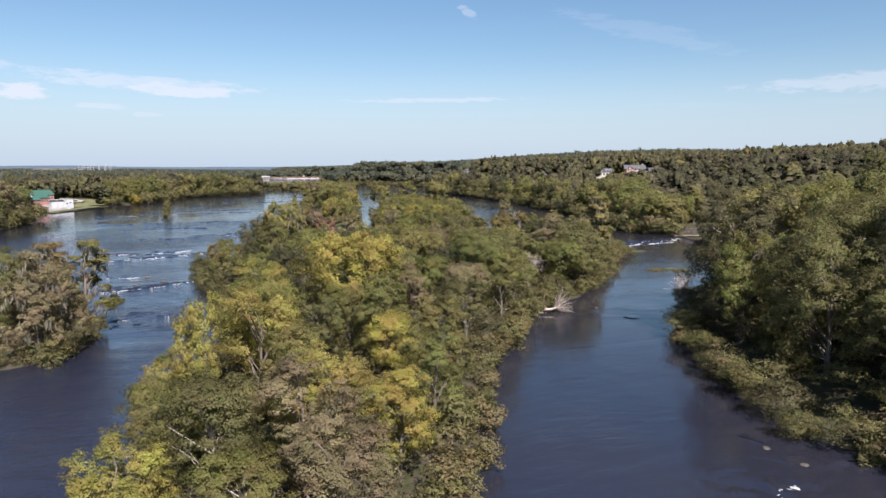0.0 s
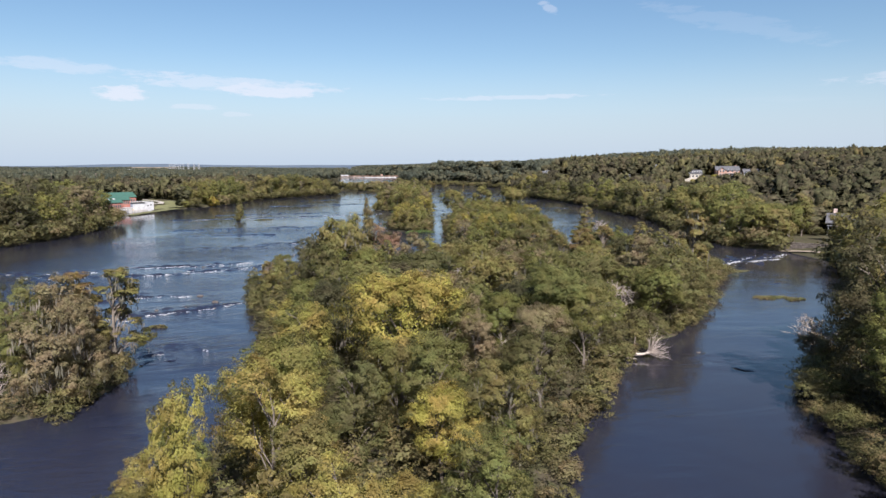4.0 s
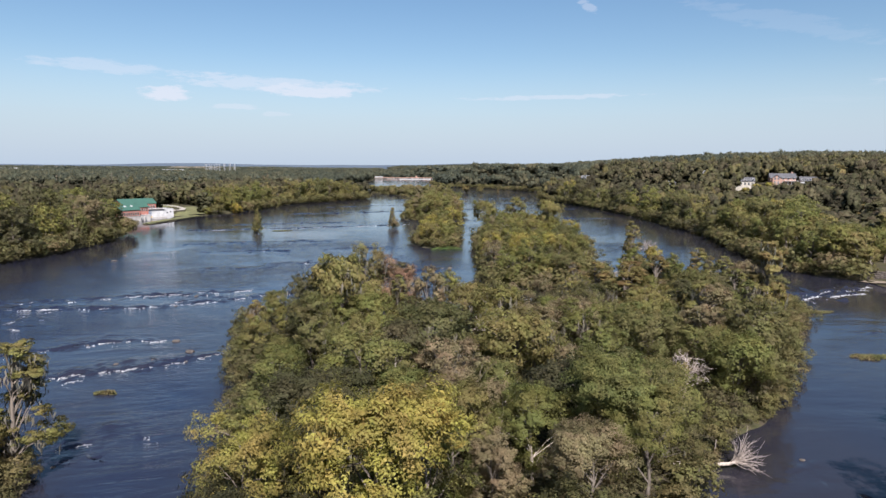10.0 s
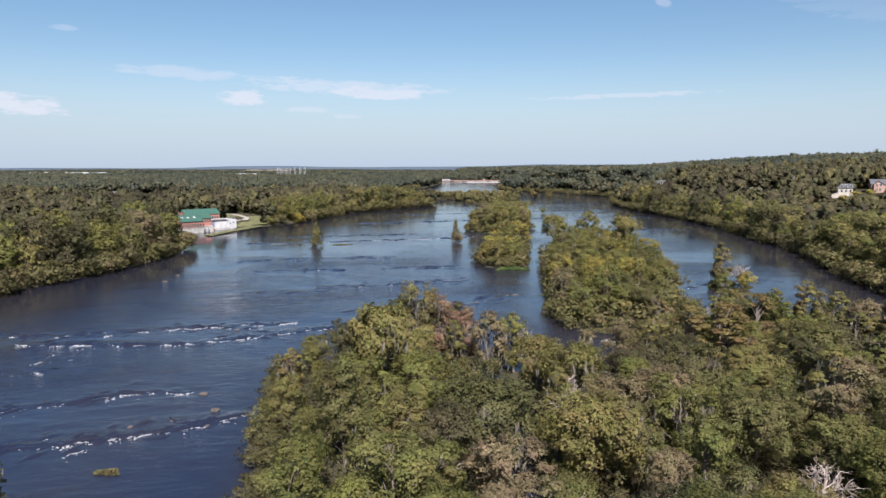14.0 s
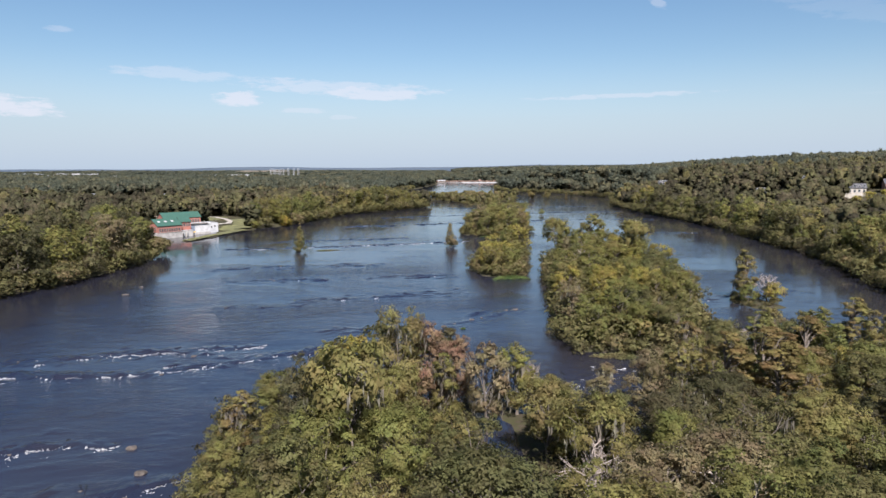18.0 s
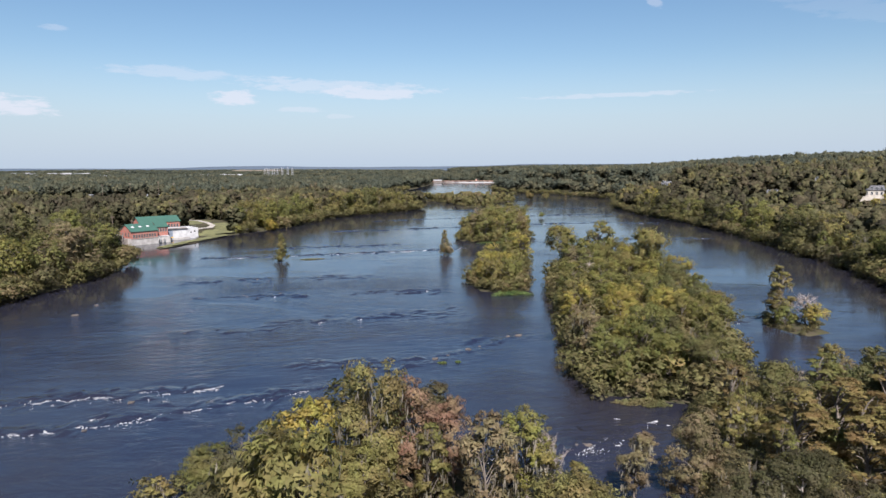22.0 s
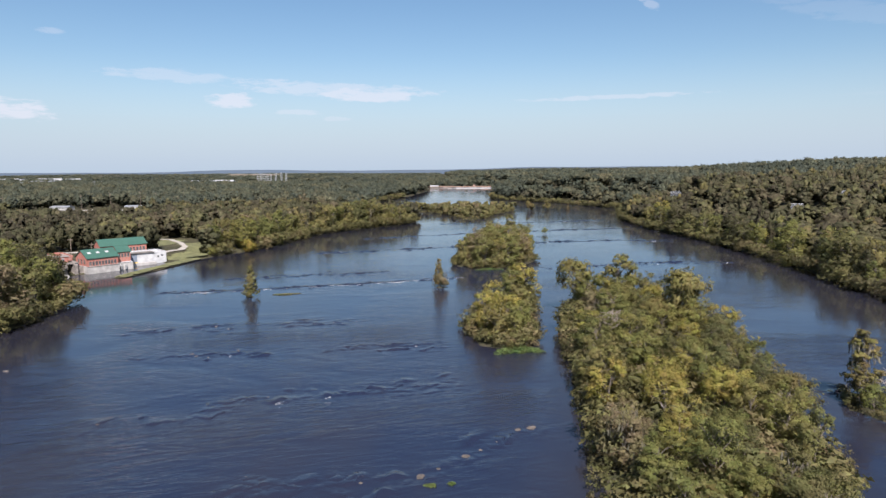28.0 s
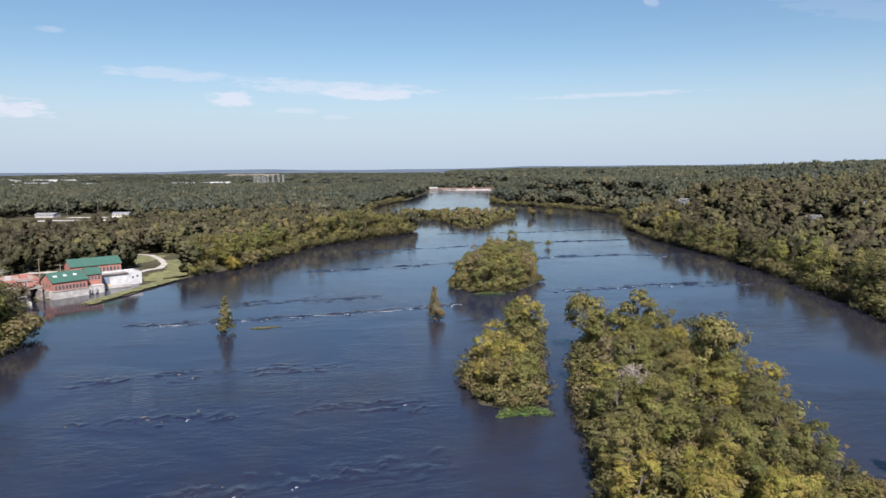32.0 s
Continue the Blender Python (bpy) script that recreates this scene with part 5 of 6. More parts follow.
    part("pier", boxes((-12.5, -11.3, -4.0, 9.0, -2.5, 4.6), bevel=0.15), CONCRETE_DARK, gate)
    part("pier", boxes((-8.4, -7.4, -2.0, 9.0, -2.5, 4.6), bevel=0.15), CONCRETE_DARK, gate)
    part("pier", boxes((-4.2, -2.8, 0.0, 9.0, -2.5, 4.6), bevel=0.15), CONCRETE_DARK, gate)
    # dark panels between the piers paint the shade below the deck
    part("sluice", boxes((-11.28, -8.42, 6.0, 6.3, -2.5, 3.6)), DARK, gate, "dark panel for the shade in a sluice opening")
    part("sluice", boxes((-7.38, -4.22, 6.0, 6.3, -2.5, 3.6)), DARK, gate, "dark panel for the shade in a sluice opening")
    part("deck", boxes((-13.5, -2.0, 2.0, 10.5, 4.61, 5.1)), CONCRETE_DARK, gate)
    part("hut_wall", boxes((-9.8, -5.0, 5.0, 9.0, 5.1, 7.6)), BRICK, gate, "red brick gatehouse wall")
    part("hut_roof", boxes((-10.1, -4.7, 4.7, 9.3, 7.6, 7.85)), CONCRETE_DARK, gate)
    window(gate, -7.4, 4.99, 5.9, 0.9, 1.1, "front")
    part("frame", boxes((-12.4, -12.1, -4.4, -4.1, -1.0, 3.2), (-9.5, -9.2, -4.4, -4.1, -1.0, 3.2), (-12.4, -9.2, -4.4, -4.1, 2.9, 3.2), (-12.4, -9.2, -4.35, -4.15, 1.4, 1.6)), WHITE, gate, "white steel gate frame")
    part("wing_wall", boxes((-9.3, -8.7, -9.0, -2.0, -2.0, 1.2)), CONCRETE, gate)
    # low brick store
    store = thing("brick_store", SITE, "low red brick store with a flat roof", "building")
    part("wall", boxes((-14, 1.0, 24, 40, 1.5, 5.2)), BRICK, store)
    part("roof", boxes((-14.0, 1.0, 24.0, 40.0, 5.2, 5.4)), BRICK_TAN, store, "flat tan roof")
    part("parapet", boxes((-14.2, 1.2, 23.8, 24.05, 5.0, 6.0), (-14.2, 1.2, 39.95, 40.2, 5.0, 6.0), (-14.2, -13.95, 24.05, 39.95, 5.0, 6.0), (0.95, 1.2, 24.05, 39.95, 5.0, 6.0)), BRICK, store)
    part("roof_box", boxes((-10.5, -8.2, 28.0, 30.2, 5.4, 7.2), bevel=0.06), CONCRETE, store, "pale roof box")
    part("roof_box", boxes((-4.6, -2.0, 31.0, 34.0, 5.4, 6.8), bevel=0.06), BRICK, store, "brick roof box")
    for i in range(6):
        window(store, -12 + i * 2.3, 23.99, 2.9, 1.0, 1.5, "front", CONCRETE_DARK)
    # a dark car on the quay
    car = thing("parked_car", SITE @ pose(-3.2, 3.4, 3.35, 0, 0, 96), "dark blue car parked beside the pump house", "car")
    part("body", prism([(-0.9, 0.35), (-0.92, 0.85), (-0.70, 0.95), (0.70, 0.95), (0.92, 0.85), (0.9, 0.35)], -2.2, 2.2), CAR_PAINT, car)
    part("cabin", prism([(-0.78, 0.95), (-0.6, 1.5), (0.6, 1.5), (0.78, 0.95)], -1.6, 1.0), GLASS, car)
    for wx in (-1.4, 1.4):
        for wy in (-0.82, 0.82):
            bm = bmesh.new()
            bmesh.ops.create_cone(bm, cap_ends=True, segments=14, radius1=0.34, radius2=0.34, depth=0.24, matrix=pose(0, 0, 0, 90, 0, 0))
            part("wheel", bm, RUBBER, car, "", pose(wx, wy, 0.34))
    tank = thing("storage_tank", pose(-176.5, 472.8, 2.5), "grey storage tank with a pale conical metal roof", "tank")
    bm = bmesh.new()
    bmesh.ops.create_cone(bm, cap_ends=True, segments=20, radius1=4.6, radius2=4.6, depth=5.0, matrix=pose(0, 0, 1.5))
    part("shell", bm, CONCRETE, tank)
    bm = bmesh.new()
    bmesh.ops.create_cone(bm, cap_ends=True, segments=20, radius1=5.1, radius2=0.25, depth=3.2, matrix=pose(0, 0, 5.62))
    part("roof", bm, METAL, tank, "pale conical metal roof")
    parapet = thing("yard_wall", SITE, "low red brick wall along the canal yard", "wall", kind="structure")
    part("wall", boxes((-13.0, 0.0, 23.2, 23.5, 3.3, 4.5)), BRICK, parapet)
    part("coping", boxes((-13.1, 0.1, 23.1, 23.6, 4.5, 4.65)), CONCRETE, parapet)
    lot = thing("quay_yard", SITE, "concrete yard beside the pump house", "yard", kind="structure")
    part("slab", boxes((-4.6, 0.0, 1.2, 23.5, -0.5, 3.3), (-13, -4.6, 10.6, 23.5, -0.5, 3.3)), CONCRETE_DARK, lot)


waterworks()


def draped(name, line, width, material, label, category, lift=0.06, kind="structure", step=2.0):
    """A strip laid over the ground along a line."""
    p = []
    for a, b in zip(line, line[1:]):
        a, b = np.array(a, float), np.array(b, float)
        n = max(1, int(np.hypot(*(b - a)) / step))
        p.extend(a + (b - a) * i / n for i in range(n))
    p.append(np.array(line[-1], float))
    p = np.array(p)
    d = np.gradient(p, axis=0)
    d /= np.linalg.norm(d, axis=1, keepdims=True) + 1e-9
    nrm = np.stack([-d[:, 1], d[:, 0]], 1)
    across = np.linspace(-0.5, 0.5, 5)
    r = np.random.RandomState(len(p))
    wob = width * (1 + 0.12 * r.normal(size=len(p)))
    pts = (p[:, None] + nrm[:, None] * (across[None] * wob[:, None])[..., None]).reshape(-1, 2)
    z = ground_height(pts[:, 0], pts[:, 1])
    z = np.maximum(z.reshape(len(p), 5), z.reshape(len(p), 5).mean(1, keepdims=True)).ravel() + lift
    return add(name, mesh_of(name, np.column_stack([pts, z]), grid_quads(len(p), 5), None, True), material, label=label, category=category, kind=kind)


draped("drive", [(-121, 494), (-116, 503), (-118, 515), (-127, 533), (-140, 552), (-158, 560)], 3.2, ASPHALT, "pale gravel drive winding behind the waterworks", "drive", 0.25)
draped("drive", [(-108, 512), (-100, 508), (-96, 515), (-103, 532)], 2.6, ASPHALT, "pale gravel path by the river bank", "path", 0.25)
draped("road", [(-160, 492), (-190, 484), (-260, 470)], 6.0, ASPHALT, "pale track beside the canal", "road", 0.3)
draped("lawn", [(-114, 480), (-106, 496), (-108, 512), (-122, 532)], 13.0, GRASS_FLAT, "mown grass slope by the waterworks", "lawn", 0.12)
draped("lawn", [(-115.0, 430), (-109.5, 455), (-106, 470), (-102, 488)], 5.4, GRASS_FLAT, "grassy spit beside the water", "lawn", 0.12)
draped("lawn", [(-130, 412), (-138, 427), (-150, 436)], 7.0, GRASS_FLAT, "grassy bank beside the headgate", "lawn", 0.12)
draped("lawn", [(-147, 512), (-138, 530), (-139, 552)], 17.0, GRASS_FLAT, "mown grass slope behind the brick hall", "lawn", 0.10)
draped("lawn", [(-228, 550), (-198, 544)], 24.0, GRASS_FLAT, "sunlit mown field behind the trees", "lawn", 0.3)


def lamp_pole(x, y, h, label, arms=1):
    z = float(ground_height([x], [y])[0])
    t = thing("utility_pole", pose(x, y, z - 0.1), label, "pole", "utility poles on the plain")
    bm = bmesh.new()
    bmesh.ops.create_cone(bm, cap_ends=True, segments=8, radius1=0.16, radius2=0.09, depth=h, matrix=pose(0, 0, h / 2))
    part("pole", bm, WOOD_POLE, t)
    for i in range(arms):
        part("crossarm", boxes((-1.2, 1.2, -0.06, 0.06, h - 0.9 - i * 0.9, h - 0.75 - i * 0.9)), WOOD_POLE, t)
    return t


for _x, _y, _h in ((-160, 478, 9), (-146, 470, 8), (-330, 880, 17), (-300, 885, 19), (-352, 862, 16), (-280, 878, 17), (-420, 760, 15), (-255, 890, 18), (-395, 800, 16)):
    lamp_pole(_x, _y, _h, "weathered wooden utility pole with crossarms", 2 if _h > 15 else 1)


def shed(x, y, w, d, h, turn, wall, roof, label, z=None, wins=0, name="warehouse"):
    """A plain long building of one or two storeys."""
    z = float(ground_height([x], [y])[0]) if z is None else z
    t = thing(name, pose(x, y, z - 0.6, 0, 0, turn), label, "building")
    part("wall", gable_walls(-w / 2, w / 2, -d / 2, d / 2, 0, h + 0.6, h + 0.6 + d * 0.12), wall, t)
    part("roof", gable_roof(-w / 2, w / 2, -d / 2, d / 2, h + 0.6, h + 0.6 + d * 0.12, 0.4), roof, t)
    for i in range(wins):
        window(t, -w / 2 + (i + 0.5) * w / wins, -d / 2 - 0.01, 1.8, w / wins * 0.4, min(2.0, h * 0.45))
    return t


for _a in (((-335, 738, 24, 12, 3.4, 10, CONCRETE, CREAM, "pale concrete building among trees on the plain"), dict(wins=5)), ((-372, 862, 20, 11, 3.2, -6, CONCRETE, METAL, "long pale concrete building on the plain"), dict(wins=8)),
           ((-300, 868, 16, 10, 3.2, 8, CREAM, METAL, "cream building with a pale roof on the plain"), dict(wins=6)), ((-545, 1755, 85, 24, 11, 0, WHITE, METAL, "long white warehouse far off"), {}),
           ((-480, 1760, 50, 24, 11.5, 0, WHITE, WHITE, "white warehouse far off"), {}), ((-790, 1790, 34, 18, 11, 4, CREAM, METAL, "pale warehouse far off"), {}),
           ((-860, 1600, 40, 20, 11, 0, BRICK_TAN, METAL, "tan building far off on the plain"), {}), ((-980, 1900, 60, 20, 10, 3, WHITE, METAL, "white building far off on the plain"), {})):
    shed(*_a[0], **_a[1])
_rs = np.random.RandomState(12)
for _i in range(10):
    shed(-560 - 70 * _i + _rs.uniform(-30, 30), _rs.uniform(1250, 1600), _rs.uniform(10, 24), _rs.uniform(8, 12), _rs.uniform(9, 12), _rs.uniform(-20, 20), (WHITE, CREAM, CONCRETE)[_i % 3], (METAL, GREY_ROOF)[_i % 2],
         ("small white building on the plain", "cream building on the plain", "pale concrete building on the plain")[_i % 3])


def lattice_tower(x, y, h, w):
    z = float(ground_height([x], [y])[0])
    t = thing("lattice_tower", pose(x, y, z - 0.5), "grey lattice tower over distant trees", "tower", "distant lattice towers")
    for sx in (-1, 1):
        for sy in (-1, 1):
            bm = bmesh.new()
            bmesh.ops.create_cone(bm, cap_ends=True, segments=5, radius1=0.5, radius2=0.3, depth=h, matrix=pose(sx * w / 2, sy * w / 2, h / 2))
            part("leg", bm, METAL, t)
    for k in range(5):
        zz = h * (k + 0.9) / 5
        for sy in (-1, 1):
            part("girder", boxes((-w / 2, w / 2, sy * w / 2 - 0.2, sy * w / 2 + 0.2, zz, zz + 0.7)), METAL, t)
    return t


for _x, _h, _w in ((-428, 27, 9), (-415, 26, 9), (-402, 27, 8), (-386, 29, 3), (-372, 30, 3), (-360, 29, 3)):
    lattice_tower(_x, 1885, _h, _w)


# ---- houses on the hill
def villa(x, y, turn, wall, label, w=16, d=10, h=6.5, wings=True, porch=True, z=None, roof=None):
    z = (float(ground_height([x], [y])[0]) if z is None else z) - 1.0
    t = thing("villa", pose(x, y, z, 0, 0, turn), label, "house", "houses on the hill")
    part("wall", gable_walls(-w / 2, w / 2, -d / 2, d / 2, -4, h + 1, h + 1 + d * 0.27), wall, t)
    part("roof", gable_roof(-w / 2, w / 2, -d / 2, d / 2, h + 1, h + 1 + d * 0.27, 0.5, 0.25), roof or GREY_ROOF, t)
    for s in range(2):
        for i in range(5):
            window(t, -w / 2 + w * (i + 0.5) / 5, -d / 2 - 0.01, 1.7 + s * 3.0, 1.2, 1.7)
    if wings:
        # a gabled bay that looks over the river
        bay = gable_walls(-d / 2 - 2.2, d / 2, -2.6, 2.6, -4, h + 1, h + 3.0)
        bmesh.ops.transform(bay, matrix=pose(-w * 0.27, 0, 0, 0, 0, 90), verts=bay.verts[:])
        part("bay_wall", bay, wall, t)
        rf = gable_roof(-d / 2 - 2.2, d / 2 - 2, -2.6, 2.6, h + 1, h + 3.0, 0.4, 0.22)
        bmesh.ops.transform(rf, matrix=pose(-w * 0.27, 0, 0.03, 0, 0, 90), verts=rf.verts[:])
        part("bay_roof", rf, roof or GREY_ROOF, t)
        for s in range(2):
            for i in (-1, 1):
                window(t, -w * 0.27 + i * 1.1, -d / 2 - 2.21, 1.7 + s * 3.0, 1.1, 1.7)
        part("chimney", boxes((w * 0.36, w * 0.36 + 1.2, 1.0, 2.2, 3, h + 4.8), (w * 0.36 - 0.12, w * 0.36 + 1.32, 0.88, 2.32, h + 4.8, h + 5.1)), wall, t, "brick chimney")
    if porch:
        part("porch_deck", boxes((0.5, w / 2 + 1, -d / 2 - 3.2, -d / 2 - 0.02, 0.6, 0.9)), WHITE, t)
        part("porch_roof", boxes((0.3, w / 2 + 1.2, -d / 2 - 3.4, -d / 2 - 0.03, 3.7, 3.95)), WHITE, t)
        for i in range(5):
            part("column", boxes((0.7 + i * (w / 2) / 4.2, 0.95 + i * (w / 2) / 4.2, -d / 2 - 3.1, -d / 2 - 2.85, -3, 3.7)), WHITE, t, "white porch column")
    return t


villa(307, 519, -22, BRICK_TAN, "large tan brick villa with grey roof on the hill", 17, 11, 5.0, z=19.8)
villa(327, 517, -22, WHITE, "white villa with columned porch on the hill", 13, 10, 4.2, False, True, z=18.6)
villa(281, 524, -22, CREAM, "cream house with grey roof among trees", 13, 9, 3.6, False, False, z=18.8)
villa(227, 737, -14, WHITE, "small white house with grey roof above the river", 8, 5, 3.0, False, False, z=17.8, roof=GREY_ROOF)
villa(236, 722, -14, WHITE, "white house with pale roof among trees above the river", 10, 6, 3.4, False, False, z=17.4, roof=METAL)
villa(248, 578, -20, WHITE, "white house half hidden by trees below the hill", 8, 6, 3.2, False, False, z=15.3)
villa(272, 562, -20, CREAM, "cream house half hidden by trees on the hill", 8, 6, 3.0, False, False, z=24)
villa(420, 560, -30, WHITE, "white house half hidden by hillside trees", 10, 8, 5.0, False, False)
villa(300, 610, -22, CREAM, "pale house half hidden by hillside trees", 10, 8, 5.0, False, False)


def river_house():
    """Dark timber house on a stone terrace by the water."""
    t = thing("river_house", pose(190.5, 240, 3.5, 0, 0, -40), "dark timber house with grey roof and chimney above a terrace", "house")
    wood = coat("dark_timber", (0.055, 0.045, 0.042), 0.8, 0.3, 1.0)
    part("wall", gable_walls(-8, 8, -4.5, 4.5, -2.5, 4.6, 7.4), wood, t)
    part("roof", gable_roof(-8, 8, -4.5, 4.5, 4.6, 7.4, 0.8, 0.25), GREY_ROOF, t)
    part("chimney", boxes((-6.6, -5.4, 0.6, 1.8, 4.0, 9.2), bevel=0.05), coat("pinkish_stone", (0.50, 0.38, 0.33), 0.9, 0.25, 1.0), t, "pale stone chimney")
    part("deck", boxes((-8, 8, -8.0, -4.52, -0.2, 0.05)), WOOD_POLE, t)
    part("deck_roof", boxes((-8.2, 8.2, -8.2, -4.55, 3.3, 3.5)), GREY_ROOF, t)
    for i in range(6):
        part("post", boxes((-7.8 + i * 3.08, -7.58 + i * 3.08, -7.9, -7.7, -2.5, 3.3)), METAL, t, "pale deck post")
    for i in range(5):
        window(t, -6 + i * 3, -4.51, 0.6, 1.8, 2.1, "front", wood)
    wall = thing("terrace_wall", Matrix(), "low wall of stacked grey-brown stones", "wall", kind="structure")
    r = np.random.RandomState(4)
    a, b = np.array([152.8, 225.0]), np.array([169.5, 207.5])
    for course in range(5):
        for k in range(26):
            s = (k + 0.5 * (course % 2) + r.uniform(-0.1, 0.1)) / 26
            q = a + (b - a) * s + np.array([0.75, 0.5]) * course * 0.55
            bm = boxes((-0.55, 0.55, -0.4, 0.4, -0.3, 0.3), bevel=0.12)
            st = part("stone", bm, ROCK, wall, "", Matrix.LocRotScale((q[0], q[1], 0.65 + course * 0.5), Euler((r.uniform(-.1, .1), r.uniform(-.1, .1), -0.81 + r.uniform(-.2, .2))), (r.uniform(0.8, 1.2), r.uniform(0.8, 1.2), r.uniform(0.8, 1.1))))


river_house()
draped("shore", [(151.5, 225), (153.5, 218), (156, 211), (162, 203)], 2.6, SAND, "bare sandy shore below the terrace", "shore", 0.06)


# ---- the lock and dam upstream
def dam():
    t = thing("dam", pose(86, 1640, 0, 0, 0, -6), "long low concrete dam with piers across the river", "dam")
    part("sill", boxes((-82, 82, -4, 6, -3, 0.8)), CONCRETE_DARK, t)
    part("walkway", boxes((-82, 82, 0, 5, 3.2, 4.1)), BRICK_TAN, t, "reddish walkway")
    part("spill", boxes((-22, 80, -7, -4.1, -0.5, 1.1), (-40, 82, -9, -7.1, -0.5, 0.35)), FOAM, t, "white water over the sill")
    for i in range(12):
        part("pier", boxes((-79 + i * 14, -76.5 + i * 14, -3, 6, -3, 3.2)), CONCRETE_DARK, t)
        part("gate", boxes((-76.4 + i * 14, -65.1 + i * 14, 1, 2, 0.8, 2.4)), DARK if i % 2 else CONCRETE_DARK, t, "steel flood gate")
    part("gatehouse", boxes((-80, -62, -1, 7, 4.0, 6.4)), WHITE, t, "white gatehouse")
    part("gatehouse", boxes((14, 18, -1, 7, 4.0, 7.5)), BRICK_TAN, t, "tan gatehouse")
    part("gatehouse", boxes((62, 80, -1, 7, 4.0, 6.0)), WHITE, t, "long white gatehouse")


dam()


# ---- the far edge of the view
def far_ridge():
    """A low ridge on the horizon, with blue haze painted into its colour."""
    m = Mat("distant_ridge_haze")
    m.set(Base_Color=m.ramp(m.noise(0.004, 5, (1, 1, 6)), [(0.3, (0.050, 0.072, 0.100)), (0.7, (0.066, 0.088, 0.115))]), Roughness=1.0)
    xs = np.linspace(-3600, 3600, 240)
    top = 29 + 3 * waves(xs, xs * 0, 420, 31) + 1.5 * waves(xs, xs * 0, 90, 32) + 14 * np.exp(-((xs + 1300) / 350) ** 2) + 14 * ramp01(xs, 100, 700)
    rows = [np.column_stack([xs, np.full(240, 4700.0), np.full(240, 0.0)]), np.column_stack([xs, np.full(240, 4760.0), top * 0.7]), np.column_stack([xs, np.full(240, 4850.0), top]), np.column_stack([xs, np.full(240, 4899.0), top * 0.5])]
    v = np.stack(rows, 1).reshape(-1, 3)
    add("backdrop", mesh_of("backdrop", v, grid_quads(240, 4), None, True), m.m, label="low wooded ridge on the horizon, blue haze in its colour", category="ridge", kind="structure")


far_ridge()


RED_EARTH = coat("red_earth", (0.30, 0.155, 0.10), 0.95, 0.3, 0.05)


def spoil_heap(x, y, w, d, h, label, soil=None):
    """A long pale bank of bare earth."""
    r = np.random.RandomState(int(abs(x)))
    nx, ny = 40, 10
    gx, gy = np.meshgrid(np.linspace(-1, 1, nx), np.linspace(-1, 1, ny), indexing="ij")
    z = np.clip(1 - np.abs(gy) ** 2, 0, 1) * np.clip((1 - np.abs(gx) ** 8), 0, 1) * h * (0.94 + 0.06 * np.sin(gx * 9 + x)) - 1
    base = float(ground_height([x], [y])[0])
    add("earth_bank", mesh_of("earth_bank", np.column_stack([(x + gx * w / 2).ravel(), (y + gy * d / 2).ravel(), (base + z).ravel()]), grid_quads(nx, ny), None, True), soil or EARTH_BARE, label=label, category="earth bank")


spoil_heap(-836, 3400, 330, 60, 15, "long pale bank of bare earth far off")
spoil_heap(-1460, 3270, 190, 50, 13, "pale bank of bare earth far off")
spoil_heap(-728, 1690, 90, 40, 10, "reddish bank of bare earth on the plain", RED_EARTH)
for _i in range(9):
    shed(-1440 + 33 * _i + _rs.uniform(-8, 8), 2440 + _rs.uniform(-40, 40), _rs.uniform(14, 30), 12, _rs.uniform(9, 11), _rs.uniform(-10, 10), WHITE, METAL if _i % 2 else WHITE, "small white building far off on the plain")
draped("lawn", [(219, 506), (233, 510)], 9.0, GRASS_FLAT, "bright green terraced lawn on the hillside", "lawn", 0.4)
draped("lot", [(-352, 806), (-318, 812), (-284, 816)], 18.0, ASPHALT, "pale paved lot among trees on the plain", "car park", 0.5)
draped("lot", [(-345, 850), (-300, 850), (-262, 846)], 14.0, ASPHALT, "pale paved lot beside low buildings", "car park", 0.5)
draped("lawn", [(-318, 690), (-285, 690)], 26.0, EARTH_BARE, "bare sandy playing field behind the trees", "field", 0.4)

